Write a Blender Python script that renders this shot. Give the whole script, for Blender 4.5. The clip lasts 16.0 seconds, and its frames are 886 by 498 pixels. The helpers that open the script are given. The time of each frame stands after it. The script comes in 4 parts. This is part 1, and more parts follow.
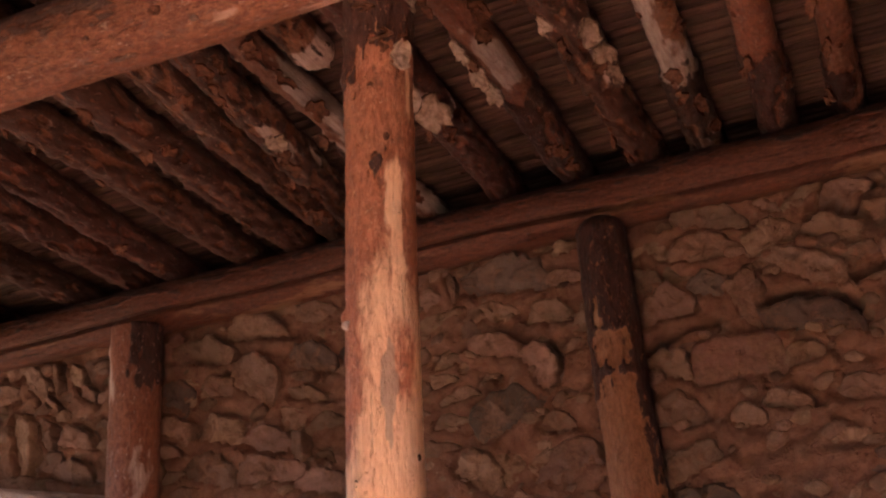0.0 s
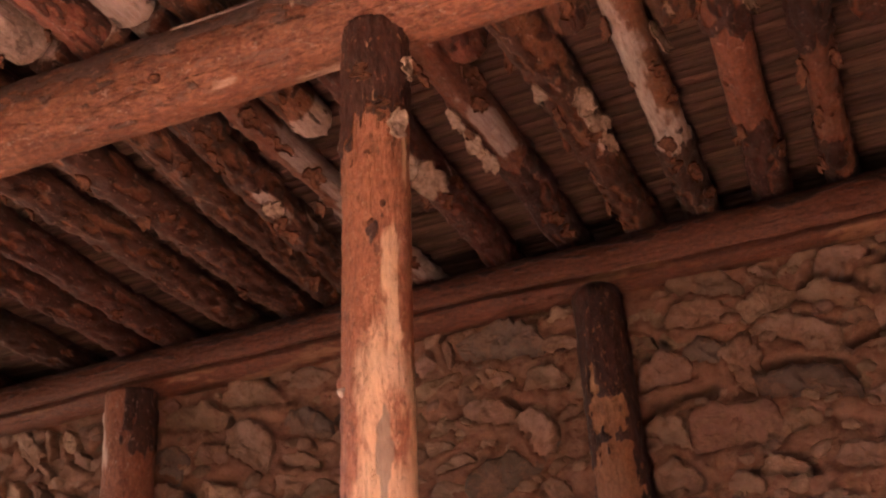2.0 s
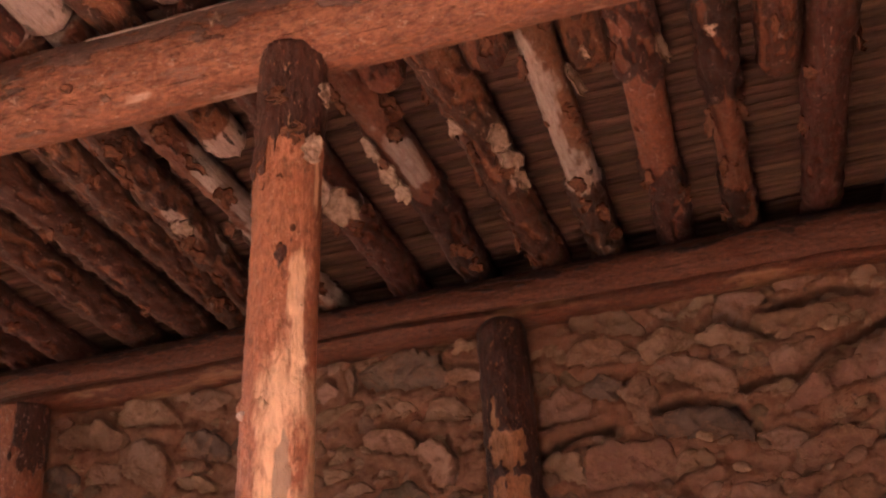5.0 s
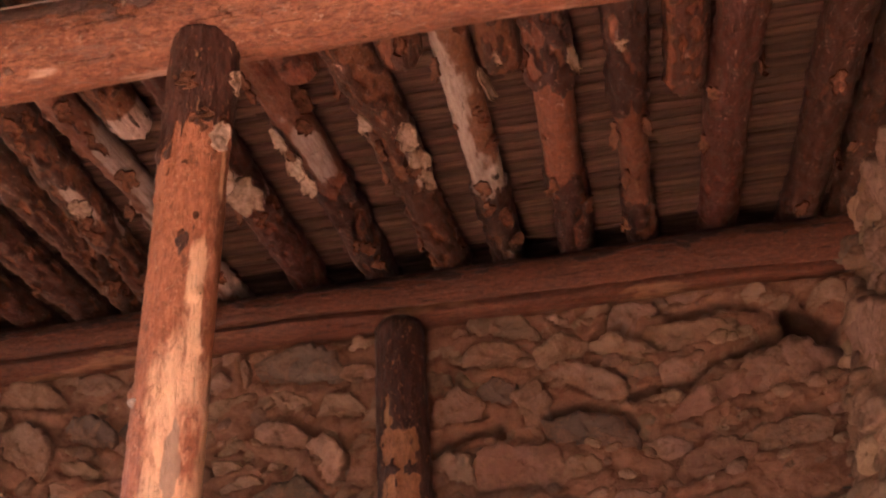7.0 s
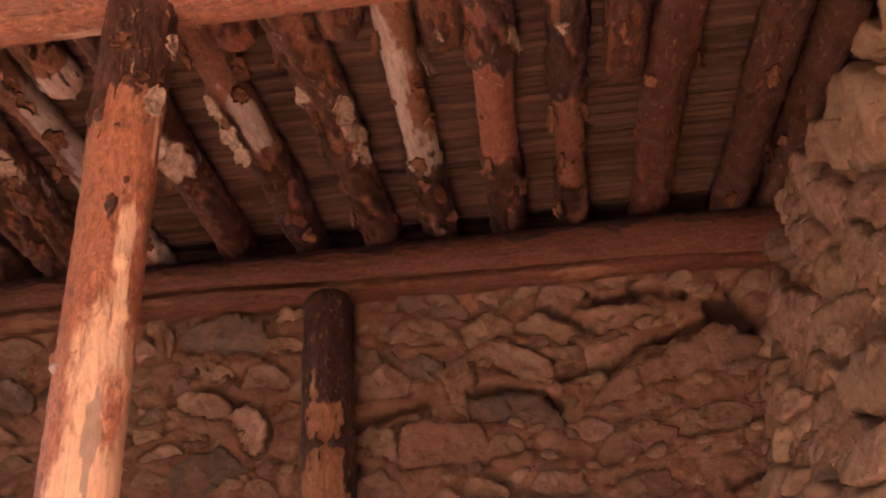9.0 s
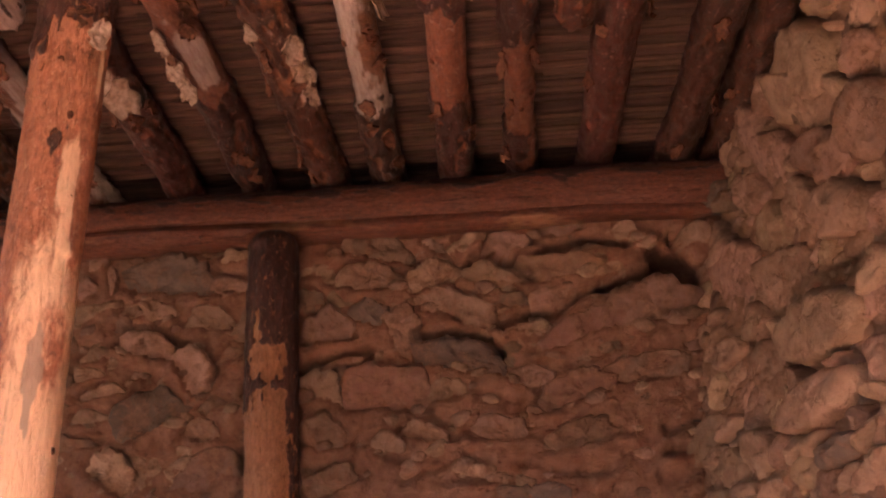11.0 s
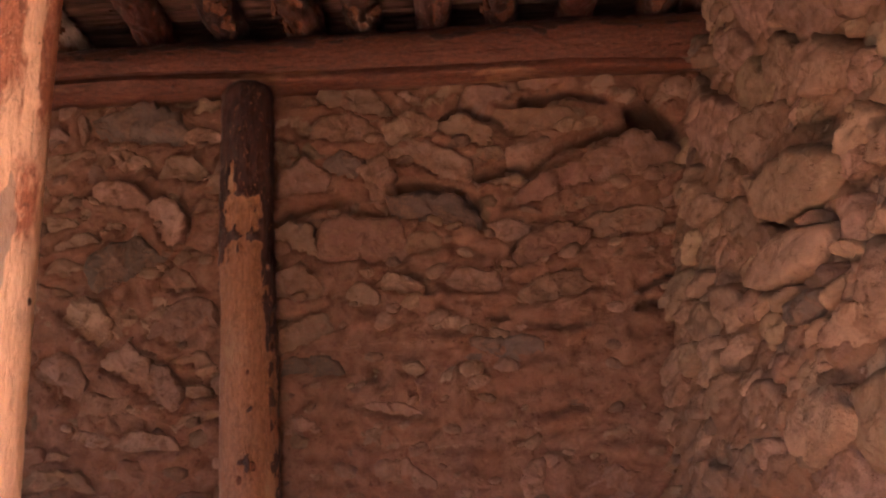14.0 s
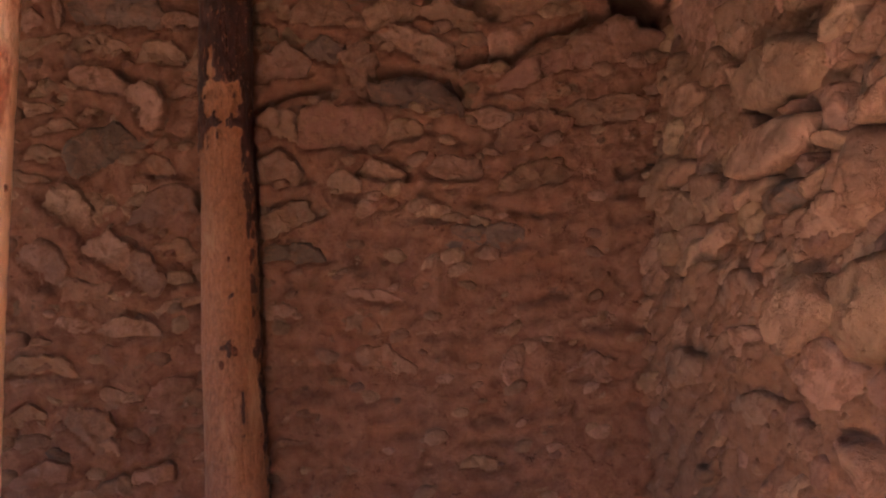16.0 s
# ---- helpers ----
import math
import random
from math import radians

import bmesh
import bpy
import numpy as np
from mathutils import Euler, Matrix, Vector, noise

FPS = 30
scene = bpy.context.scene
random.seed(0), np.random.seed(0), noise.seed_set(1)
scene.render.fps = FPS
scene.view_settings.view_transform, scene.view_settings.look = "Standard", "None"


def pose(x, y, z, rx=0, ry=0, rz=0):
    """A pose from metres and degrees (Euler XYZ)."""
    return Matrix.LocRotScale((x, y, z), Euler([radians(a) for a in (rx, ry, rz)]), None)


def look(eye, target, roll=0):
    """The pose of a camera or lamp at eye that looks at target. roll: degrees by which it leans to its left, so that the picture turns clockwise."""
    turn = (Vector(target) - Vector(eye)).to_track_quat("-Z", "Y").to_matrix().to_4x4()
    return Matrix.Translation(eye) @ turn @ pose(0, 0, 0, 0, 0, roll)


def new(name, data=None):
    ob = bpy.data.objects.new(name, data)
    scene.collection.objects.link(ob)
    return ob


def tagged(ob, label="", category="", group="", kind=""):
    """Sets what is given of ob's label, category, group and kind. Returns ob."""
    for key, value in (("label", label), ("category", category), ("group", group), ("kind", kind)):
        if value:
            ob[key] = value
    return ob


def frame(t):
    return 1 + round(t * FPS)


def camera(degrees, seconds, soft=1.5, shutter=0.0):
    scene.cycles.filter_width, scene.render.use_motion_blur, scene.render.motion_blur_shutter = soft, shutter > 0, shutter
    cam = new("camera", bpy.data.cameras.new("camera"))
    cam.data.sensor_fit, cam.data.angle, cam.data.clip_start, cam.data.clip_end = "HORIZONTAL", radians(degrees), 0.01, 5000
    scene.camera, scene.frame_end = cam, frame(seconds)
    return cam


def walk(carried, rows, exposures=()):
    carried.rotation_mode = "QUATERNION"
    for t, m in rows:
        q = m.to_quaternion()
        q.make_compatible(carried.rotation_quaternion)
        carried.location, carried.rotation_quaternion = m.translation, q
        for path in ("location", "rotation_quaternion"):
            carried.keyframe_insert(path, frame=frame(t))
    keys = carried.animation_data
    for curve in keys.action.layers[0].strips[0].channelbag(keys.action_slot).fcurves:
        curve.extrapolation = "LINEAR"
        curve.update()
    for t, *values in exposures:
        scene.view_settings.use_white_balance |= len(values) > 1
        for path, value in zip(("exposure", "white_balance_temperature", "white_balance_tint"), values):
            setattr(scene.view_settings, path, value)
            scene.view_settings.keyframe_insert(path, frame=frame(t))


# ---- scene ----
DEG = 42.81
cam = camera(DEG, 16.0, soft=2.2)
EYE = 1.45
PATH = [
    (0.0, -0.005, 0.011, 1.451, 112.16, 5.00, 22.34),
    (0.5, -0.003, 0.010, 1.452, 113.50, 4.96, 22.13),
    (1.0, -0.002, 0.007, 1.450, 114.46, 4.99, 22.13),
    (1.5, -0.002, 0.005, 1.450, 114.88, 4.98, 22.09),
    (2.0, -0.001, 0.003, 1.450, 115.46, 4.97, 22.12),
    (2.5, -0.002, 0.005, 1.451, 116.08, 4.97, 22.09),
    (3.0, 0.000, 0.002, 1.449, 116.63, 4.97, 22.08),
    (3.5, 0.000, 0.000, 1.450, 116.97, 4.99, 21.90),
    (4.0, 0.002, -0.001, 1.450, 116.85, 4.80, 20.50),
    (4.5, 0.004, -0.004, 1.449, 116.67, 4.57, 18.54),
    (5.0, 0.005, -0.007, 1.446, 116.50, 4.37, 16.72),
    (7.5, 0.002, -0.021, 1.442, 115.88, 3.62, 9.96),
    (8.0, -0.000, -0.020, 1.444, 115.77, 3.51, 9.21),
    (8.5, -0.002, -0.022, 1.443, 115.49, 3.28, 7.90),
    (9.0, -0.007, -0.016, 1.447, 114.53, 3.12, 6.60),
    (11.5, -0.010, -0.024, 1.443, 110.65, 2.92, 3.14),
    (12.0, -0.011, -0.022, 1.448, 109.53, 2.85, 2.84),
    (12.5, -0.011, -0.019, 1.446, 108.53, 2.84, 2.70),
    (13.0, -0.013, -0.017, 1.449, 107.03, 2.78, 2.50),
    (13.5, -0.015, -0.013, 1.451, 105.51, 2.82, 2.30),
    (14.0, -0.016, -0.012, 1.454, 104.02, 2.79, 2.12),
    (14.5, -0.015, -0.011, 1.457, 102.69, 2.74, 1.94),
    (15.0, -0.016, -0.010, 1.457, 101.24, 2.73, 1.65),
    (15.5, -0.011, -0.009, 1.458, 99.67, 2.69, 1.33),
    (16.0, -0.009, -0.008, 1.456, 98.28, 2.67, 1.22),
]
KELVIN, TINT = 6050, 31
STOPS = ((0.0, 4.84), (1.5, 5.12), (3.5, 5.24), (4.5, 5.28), (7.5, 5.5), (9.0, 5.5), (12.5, 5.37), (14.5, 5.27), (16.0, 5.13))
walk(cam, [(t, pose(*p)) for t, *p in PATH], [(t, stops, KELVIN, TINT) for t, stops in STOPS])

# ---- daylight: the sun comes in at an opening behind the camera and lights a patch of the earth floor ----
SUN_UP, SUN_TURN = 45.0, 1.0
sun = new("sun", bpy.data.lights.new("sun", "SUN"))
sun.data.energy, sun.data.angle, sun.data.color = 5.0, radians(0.5), (1.0, 0.86, 0.68)
ahead = Vector((math.sin(radians(-SUN_TURN)), math.cos(radians(SUN_TURN)), -math.tan(radians(SUN_UP))))
sun.matrix_world = look((0, -6, 6), Vector((0, -6, 6)) + ahead)
world = bpy.data.worlds.new("sky")
scene.world = world
world.use_nodes = True
sky = world.node_tree.nodes.new("ShaderNodeTexSky")
sky.sky_type, sky.sun_disc = "NISHITA", False
sky.sun_elevation, sky.sun_rotation = radians(SUN_UP), radians(180 - SUN_TURN)
world.node_tree.nodes["Background"].inputs[1].default_value = 0.015
world.node_tree.links.new(sky.outputs[0], world.node_tree.nodes["Background"].inputs[0])


# ---- materials ----
class Mat:
    """A small builder for node materials."""

    def __init__(self, name, rough=0.85):
        self.m = bpy.data.materials.new(name)
        self.m.use_nodes = True
        self.t = self.m.node_tree
        self.b = self.t.nodes["Principled BSDF"]
        self.b.inputs["Roughness"].default_value = rough
        self.b.inputs["Specular IOR Level"].default_value = 0.3
        self.co = self.t.nodes.new("ShaderNodeTexCoord").outputs["Object"]

    def put(self, socket, v):
        if hasattr(v, "is_output"):
            self.t.links.new(v, socket)
        elif isinstance(v, (tuple, list)):
            socket.default_value = (*v, 1) if len(v) == 3 and socket.type == "RGBA" else v
        else:
            socket.default_value = v

    def noise(self, scale, detail=5.0, rough=0.6, stretch=(1, 1, 1), warp=0.0, geo=False):
        co = self.co
        if geo:
            co = self.t.nodes.new("ShaderNodeNewGeometry").outputs["Position"]
        mp = self.t.nodes.new("ShaderNodeMapping")
        mp.inputs["Scale"].default_value = stretch
        self.t.links.new(co, mp.inputs[0])
        n = self.t.nodes.new("ShaderNodeTexNoise")
        n.inputs["Scale"].default_value, n.inputs["Detail"].default_value = scale, detail
        n.inputs["Roughness"].default_value, n.inputs["Distortion"].default_value = rough, warp
        self.t.links.new(mp.outputs[0], n.inputs["Vector"])
        return n.outputs["Fac"]

    def ramp(self, v, lo, hi, a=0.0, b=1.0):
        n = self.t.nodes.new("ShaderNodeMapRange")
        n.interpolation_type = "SMOOTHSTEP"
        for i, x in enumerate((v, lo, hi, a, b)):
            self.put(n.inputs[i], x)
        return n.outputs[0]

    def mix(self, f, a, b, kind="MIX"):
        n = self.t.nodes.new("ShaderNodeMix")
        n.data_type, n.blend_type = "RGBA", kind
        self.put(n.inputs[0], f), self.put(n.inputs[6], a), self.put(n.inputs[7], b)
        return n.outputs[2]

    def math(self, op, a, b=0.0):
        n = self.t.nodes.new("ShaderNodeMath")
        n.operation = op
        self.put(n.inputs[0], a), self.put(n.inputs[1], b)
        return n.outputs[0]

    def attribute(self, name):
        n = self.t.nodes.new("ShaderNodeAttribute")
        n.attribute_name = name
        return n.outputs["Fac"]

    def random(self):
        return self.t.nodes.new("ShaderNodeObjectInfo").outputs["Random"]

    def island(self):
        return self.t.nodes.new("ShaderNodeNewGeometry").outputs["Random Per Island"]

    def vary(self, colour, by, amount=0.3, hue=0.02):
        n = self.t.nodes.new("ShaderNodeHueSaturation")
        self.put(n.inputs["Color"], colour)
        self.put(n.inputs["Value"], self.ramp(by, 0.0, 1.0, 1 - amount, 1 + amount))
        self.put(n.inputs["Hue"], self.ramp(self.math("FRACT", self.math("MULTIPLY", by, 7.3)), 0.0, 1.0, 0.5 - hue, 0.5 + hue))
        return n.outputs[0]

    def done(self, colour, height, strength=0.5, distance=0.01, rough=None):
        self.put(self.b.inputs["Base Color"], colour)
        if rough is not None:
            self.put(self.b.inputs["Roughness"], rough)
        n = self.t.nodes.new("ShaderNodeBump")
        n.inputs["Strength"].default_value, n.inputs["Distance"].default_value = strength, distance
        self.put(n.inputs["Height"], height)
        self.put(self.b.inputs["Normal"], n.outputs[0])
        return self.m


def log_material(name, bark, bark2, inner, inner2, bare, crack=0.5, scuffed=0.5, stain=0.75, chipped=0.8, streak=1.0, ragged=2.0):
    """A log: bark where the bark layer is left, red inner bark where it is peeled, pale wood where it is worn."""
    k = Mat(name, 0.6)
    k.b.inputs["Specular IOR Level"].default_value = 0.5
    bark, bark2, inner, inner2, bare = ((r, 1.11 * g, 1.36 * b) for r, g, b in (bark, bark2, inner, inner2, bare))
    grain = k.noise(9.0, 8, 0.7, (9, 9, 0.9), 0.6)
    blotch = k.noise(15.0, 7, 0.7, (2.0, 2.0, 0.7), 0.9)
    broad = k.noise(3.0, 3, 0.5, (1, 1, 0.5))
    fine = k.noise(90.0, 4, 0.7, (1, 1, 0.4))
    red = k.mix(k.ramp(blotch, 0.42, 0.60), inner, inner2)
    red = k.mix(k.ramp(broad, 0.35, 0.7, 0.0, 0.55), red, inner)
    red = k.mix(k.ramp(k.noise(60.0, 5, 0.75, (1.4, 1.4, 0.35), 0.5), 0.45, 0.68, 0.0, 0.6), red, tuple(c * 0.55 for c in inner))
    red = k.mix(k.ramp(grain, 0.42, 0.7, 0.0, 0.45 * streak), red, tuple(c * 0.45 for c in inner))
    spots = k.noise(58.0, 6, 0.72, (1, 1, 0.7), 0.6)
    red = k.mix(k.ramp(spots, 0.47, 0.60, 0.0, 0.7), red, inner2)
    red = k.mix(k.ramp(spots, 0.46, 0.34, 0.0, 0.6), red, tuple(c * 0.5 for c in inner))
    pale = k.mix(k.ramp(grain, 0.35, 0.7, 0.0, streak), bare, tuple(c * f for c, f in zip(bare, (0.62, 0.5, 0.42))))
    pale = k.mix(k.ramp(blotch, 0.55, 0.75, 0.0, 0.4), pale, inner2)
    tone = k.math("ADD", k.attribute("tone"), k.math("MULTIPLY", k.math("SUBTRACT", blotch, 0.5), 1.1))
    wood = k.mix(k.ramp(tone, 0.34, 0.72), red, pale)
    rind = k.mix(k.ramp(blotch, 0.35, 0.65), bark, bark2)
    rind = k.mix(k.ramp(fine, 0.45, 0.7, 0.0, 0.6), rind, tuple(c * 0.5 for c in bark))
    rind = k.mix(k.ramp(k.noise(46.0, 3, 0.6, (1, 1, 0.5)), 0.62, 0.72, 0.0, 0.55), rind, inner2)
    # small pale spots: bare wood, and glints of the glossy surface painted as colour
    glint_flecks = k.ramp(k.noise(52.0, 5, 0.75, (1, 1, 0.4), 0.8), 0.605, 0.65)
    rind = k.mix(k.math("MULTIPLY", glint_flecks, 0.75), rind, k.mix(0.5, inner2, bare))
    wood = k.mix(k.math("MULTIPLY", glint_flecks, 0.5), wood, bare)
    left = k.math("ADD", k.attribute("bark"), k.math("MULTIPLY", k.math("SUBTRACT", k.noise(34.0, 8, 0.78, (1.2, 1.2, 0.4), 0.8), 0.5), ragged))
    cover = k.ramp(left, 0.40, 0.62)
    chips = k.ramp(k.noise(36.0, 6, 0.75, (1.3, 1.3, 0.5), 1.2), 0.60, 0.65)
    rind = k.mix(k.math("MULTIPLY", chips, chipped), rind, k.mix(grain, inner2, bare))
    fresh = k.ramp(k.attribute("tone"), 0.75, 0.35)
    blots = k.ramp(k.noise(24.0, 7, 0.78, (1.2, 1.2, 0.5), 1.2), 0.535, 0.62, 0.0, stain)
    wood = k.mix(k.math("MULTIPLY", blots, fresh), wood, k.mix(0.25, bark2, inner))
    nicks = k.ramp(k.noise(64.0, 5, 0.78, (1.0, 1.0, 0.5), 1.2), 0.60, 0.66)
    wood = k.mix(k.math("MULTIPLY", k.math("MULTIPLY", nicks, fresh), 0.8), wood, k.mix(0.55, inner2, bare))
    scuff = k.ramp(k.noise(26.0, 5, 0.7, (1.6, 1.6, 0.5), 0.4), 0.63, 0.70)
    wood = k.mix(k.math("MULTIPLY", scuff, scuffed), wood, tuple(0.8 * c for c in bare))
    colour = k.vary(k.mix(cover, wood, rind), k.random(), 0.18, 0.008)
    colour = k.mix(k.ramp(k.attribute("wear"), 0.3, 0.8, 0.0, 0.85), colour, (0.40, 0.29, 0.21))
    slits = k.ramp(k.noise(7.0, 7, 0.6, (14, 14, 0.55), 0.3), 0.64, 0.68)
    colour = k.mix(k.math("MULTIPLY", slits, crack), colour, (0.02, 0.012, 0.008))
    hgt = k.math("ADD", k.math("MULTIPLY", chips, 0.4), k.math("MULTIPLY", grain, 0.35))
    hgt = k.math("ADD", hgt, k.math("ADD", k.math("MULTIPLY", fine, 0.3), k.math("MULTIPLY", cover, 0.5)))
    hgt = k.math("SUBTRACT", k.math("ADD", hgt, k.math("MULTIPLY", blotch, 0.35)), k.math("MULTIPLY", slits, crack))
    hgt = k.math("ADD", hgt, k.math("MULTIPLY", nicks, 0.35))
    return k.done(colour, hgt, 1.0, 0.015, k.ramp(blotch, 0.3, 0.7, 0.32, 0.66))


POST_WOOD = log_material("post_wood", (0.06, 0.026, 0.016), (0.13, 0.055, 0.03), (0.42, 0.158, 0.06), (0.58, 0.25, 0.105), (0.9, 0.58, 0.29), 0.15, 0.4, 0.8, 0.2, 0.4, 1.7)
GIRDER_WOOD = log_material("girder_wood", (0.105, 0.052, 0.036), (0.19, 0.1, 0.068), (0.175, 0.051, 0.023), (0.34, 0.125, 0.06), (0.54, 0.345, 0.23), 0.5, 0.8, 0.8, 0.7, 1.0, 2.2)
PLATE_WOOD = log_material("plate_wood", (0.04, 0.017, 0.011), (0.075, 0.03, 0.018), (0.155, 0.052, 0.02), (0.22, 0.082, 0.031), (0.38, 0.2, 0.088), 0.9, 0.25)
STAKE_WOOD = log_material("wall_post_wood", (0.036, 0.015, 0.01), (0.09, 0.034, 0.02), (0.33, 0.14, 0.052), (0.43, 0.2, 0.08), (0.48, 0.265, 0.115), 0.3, 0.25, 0.2, 0.35, 0.6, 2.0)
JOIST_WOOD = log_material("joist_wood", (0.05, 0.018, 0.010), (0.115, 0.042, 0.022), (0.18, 0.055, 0.024), (0.29, 0.108, 0.05), (0.66, 0.48, 0.36), 0.5, 0.2, 0.75, 0.4)
PEELED_WOOD = log_material("peeled_joist_wood", (0.035, 0.015, 0.010), (0.085, 0.036, 0.021), (0.2, 0.07, 0.03), (0.32, 0.13, 0.06), (0.62, 0.48, 0.36), 0.4, 0.3, 0.4, 0.4)
FRONT_WOOD = log_material("front_joist_wood", (0.12, 0.072, 0.05), (0.22, 0.14, 0.098), (0.25, 0.145, 0.098), (0.38, 0.255, 0.18), (0.56, 0.42, 0.31), 0.5, 0.4, 0.5, 0.4)


def ruddy(c):
    """The red earth of the place tints every stone and joint."""
    return (0.97 * c[0], 0.91 * c[1], 0.92 * c[2])


def rock_material(name, a, b, c, dust=0.5, joined=False):
    k = Mat(name, 0.9)
    a, b, c = ruddy(a), ruddy(b), ruddy(c)
    big = k.noise(5.0, 4, 0.55, geo=True)
    mid = k.noise(22.0, 6, 0.65, geo=True, warp=0.5)
    fine = k.noise(120.0, 4, 0.7, geo=True)
    colour = k.mix(k.ramp(mid, 0.35, 0.68), a, b)
    colour = k.mix(k.ramp(fine, 0.5, 0.75, 0.0, 0.5), colour, c)
    colour = k.vary(colour, k.island() if joined else k.random(), 0.3 if joined else 0.17, 0.010)
    smear = k.noise(9.0, 7, 0.72, geo=True, warp=0.8)
    crust = k.ramp(k.math("ADD", smear, k.math("MULTIPLY", k.math("SUBTRACT", big, 0.5), 0.5)), 0.47, 0.58)
    clods = k.noise(48.0, 5, 0.7, geo=True, warp=0.6)
    mud = k.mix(k.ramp(clods, 0.35, 0.68), tuple(0.72 * v for v in MUD_COLOUR), tuple(1.25 * v for v in MUD_COLOUR))
    colour = k.mix(k.math("MULTIPLY", crust, dust), colour, mud)
    pits = k.ramp(k.noise(30.0, 3, 0.6, geo=True), 0.36, 0.29)
    colour = k.mix(k.math("MULTIPLY", pits, 0.45), colour, tuple(0.45 * v for v in MUD_COLOUR))
    hgt = k.math("ADD", k.math("MULTIPLY", mid, 1.0), k.math("MULTIPLY", fine, 0.4))
    hgt = k.math("ADD", hgt, k.math("ADD", k.math("MULTIPLY", crust, 0.35), k.math("MULTIPLY", clods, 0.5)))
    return k.done(colour, k.math("SUBTRACT", hgt, k.math("MULTIPLY", pits, 0.5)), 0.65, 0.025)


MUD_COLOUR = (0.25, 0.147, 0.098)
ROCK_GREY = rock_material("grey_rock", (0.26, 0.178, 0.128), (0.33, 0.23, 0.17), (0.19, 0.12, 0.085), 0.82)
ROCK_BUFF = rock_material("buff_rock", (0.31, 0.208, 0.143), (0.38, 0.265, 0.187), (0.23, 0.148, 0.1), 0.82)
ROCK_RED = rock_material("reddish_rock", (0.22, 0.135, 0.093), (0.28, 0.18, 0.125), (0.15, 0.09, 0.062), 0.8)
ROCK_BITS = rock_material("small_rock", (0.24, 0.165, 0.115), (0.33, 0.235, 0.165), (0.16, 0.11, 0.075), 0.55, True)
ROCK_PALE = rock_material("pale_rock", (0.33, 0.238, 0.155), (0.41, 0.3, 0.195), (0.245, 0.17, 0.11), 0.5)
ROCK_SLATE = rock_material("slate_rock", (0.145, 0.115, 0.09), (0.185, 0.148, 0.115), (0.1, 0.08, 0.063), 0.5)


def mud_material(name, a, b, patch, speck):
    k = Mat(name, 0.95)
    a, b, patch, speck = ((1.16 * r, 1.12 * g, 1.16 * bl) for r, g, bl in (a, b, patch, speck))
    big = k.noise(2.2, 4, 0.55, geo=True)
    mid = k.noise(16.0, 7, 0.68, geo=True, warp=0.7)
    fine = k.noise(95.0, 5, 0.72, geo=True)
    straw = k.ramp(k.noise(40.0, 3, 0.6, (0.35, 1, 1.6), 1.0, True), 0.66, 0.72)
    colour = k.mix(k.ramp(mid, 0.32, 0.7), a, b)
    colour = k.mix(k.ramp(big, 0.42, 0.66, 0.0, 0.45), colour, patch)
    colour = k.mix(k.ramp(fine, 0.55, 0.75, 0.0, 0.5), colour, speck)
    colour = k.mix(k.math("MULTIPLY", straw, 0.35), colour, tuple(1.15 * c for c in speck))
    clods = k.noise(48.0, 5, 0.7, geo=True, warp=0.6)
    colour = k.mix(k.ramp(clods, 0.52, 0.70, 0.0, 0.5), colour, tuple(0.6 * c for c in a))
    pits = k.ramp(k.noise(26.0, 3, 0.6, geo=True), 0.36, 0.29)
    colour = k.mix(k.math("MULTIPLY", pits, 0.5), colour, tuple(0.4 * c for c in a))
    hgt = k.math("ADD", mid, k.math("ADD", k.math("MULTIPLY", fine, 0.35), k.math("MULTIPLY", clods, 0.5)))
    hgt = k.math("SUBTRACT", hgt, k.math("MULTIPLY", pits, 0.5))
    return k.done(colour, hgt, 0.75, 0.03)


MUD = mud_material("mud_mortar", (0.175, 0.096, 0.06), (0.28, 0.165, 0.108), (0.235, 0.122, 0.076), (0.33, 0.22, 0.15))
MUD_DRY = mud_material("dry_mud_mortar", (0.19, 0.115, 0.07), (0.275, 0.18, 0.114), (0.226, 0.134, 0.08), (0.33, 0.236, 0.155))


def earth_material():
    k = Mat("earth_floor", 0.95)
    mid = k.noise(3.0, 6, 0.6, geo=True)
    colour = k.mix(k.ramp(mid, 0.3, 0.7), (0.44, 0.275, 0.185), (0.55, 0.355, 0.245))
    return k.done(colour, k.noise(40.0, 5, 0.7, geo=True), 0.5, 0.01)


def soil_material():
    k = Mat("dark_soil", 0.95)
    return k.done(k.mix(k.noise(2.0, 6, 0.6, geo=True), (0.05, 0.04, 0.028), (0.11, 0.085, 0.055)), k.noise(30.0, 5, 0.7, geo=True), 0.5, 0.02)


def reed_material():
    k = Mat("reed", 0.75)
    streak = k.noise(14.0, 6, 0.65, (0.35, 6, 6), geo=True)
    dirt = k.noise(7.0, 5, 0.6, geo=True)
    colour = k.mix(k.ramp(streak, 0.35, 0.68), (0.058, 0.033, 0.024), (0.118, 0.07, 0.05))
    colour = k.vary(colour, k.island(), 0.32, 0.012)
    colour = k.mix(k.ramp(dirt, 0.5, 0.75, 0.0, 0.65), colour, (0.052, 0.031, 0.022))
    return k.done(colour, streak, 0.6, 0.006)


def flake_material(name, a, b):
    k = Mat(name, 0.9)
    n = k.noise(40.0, 6, 0.7, geo=True)
    colour = k.mix(k.ramp(n, 0.3, 0.65), a, b)
    return k.done(colour, n, 0.8, 0.008)


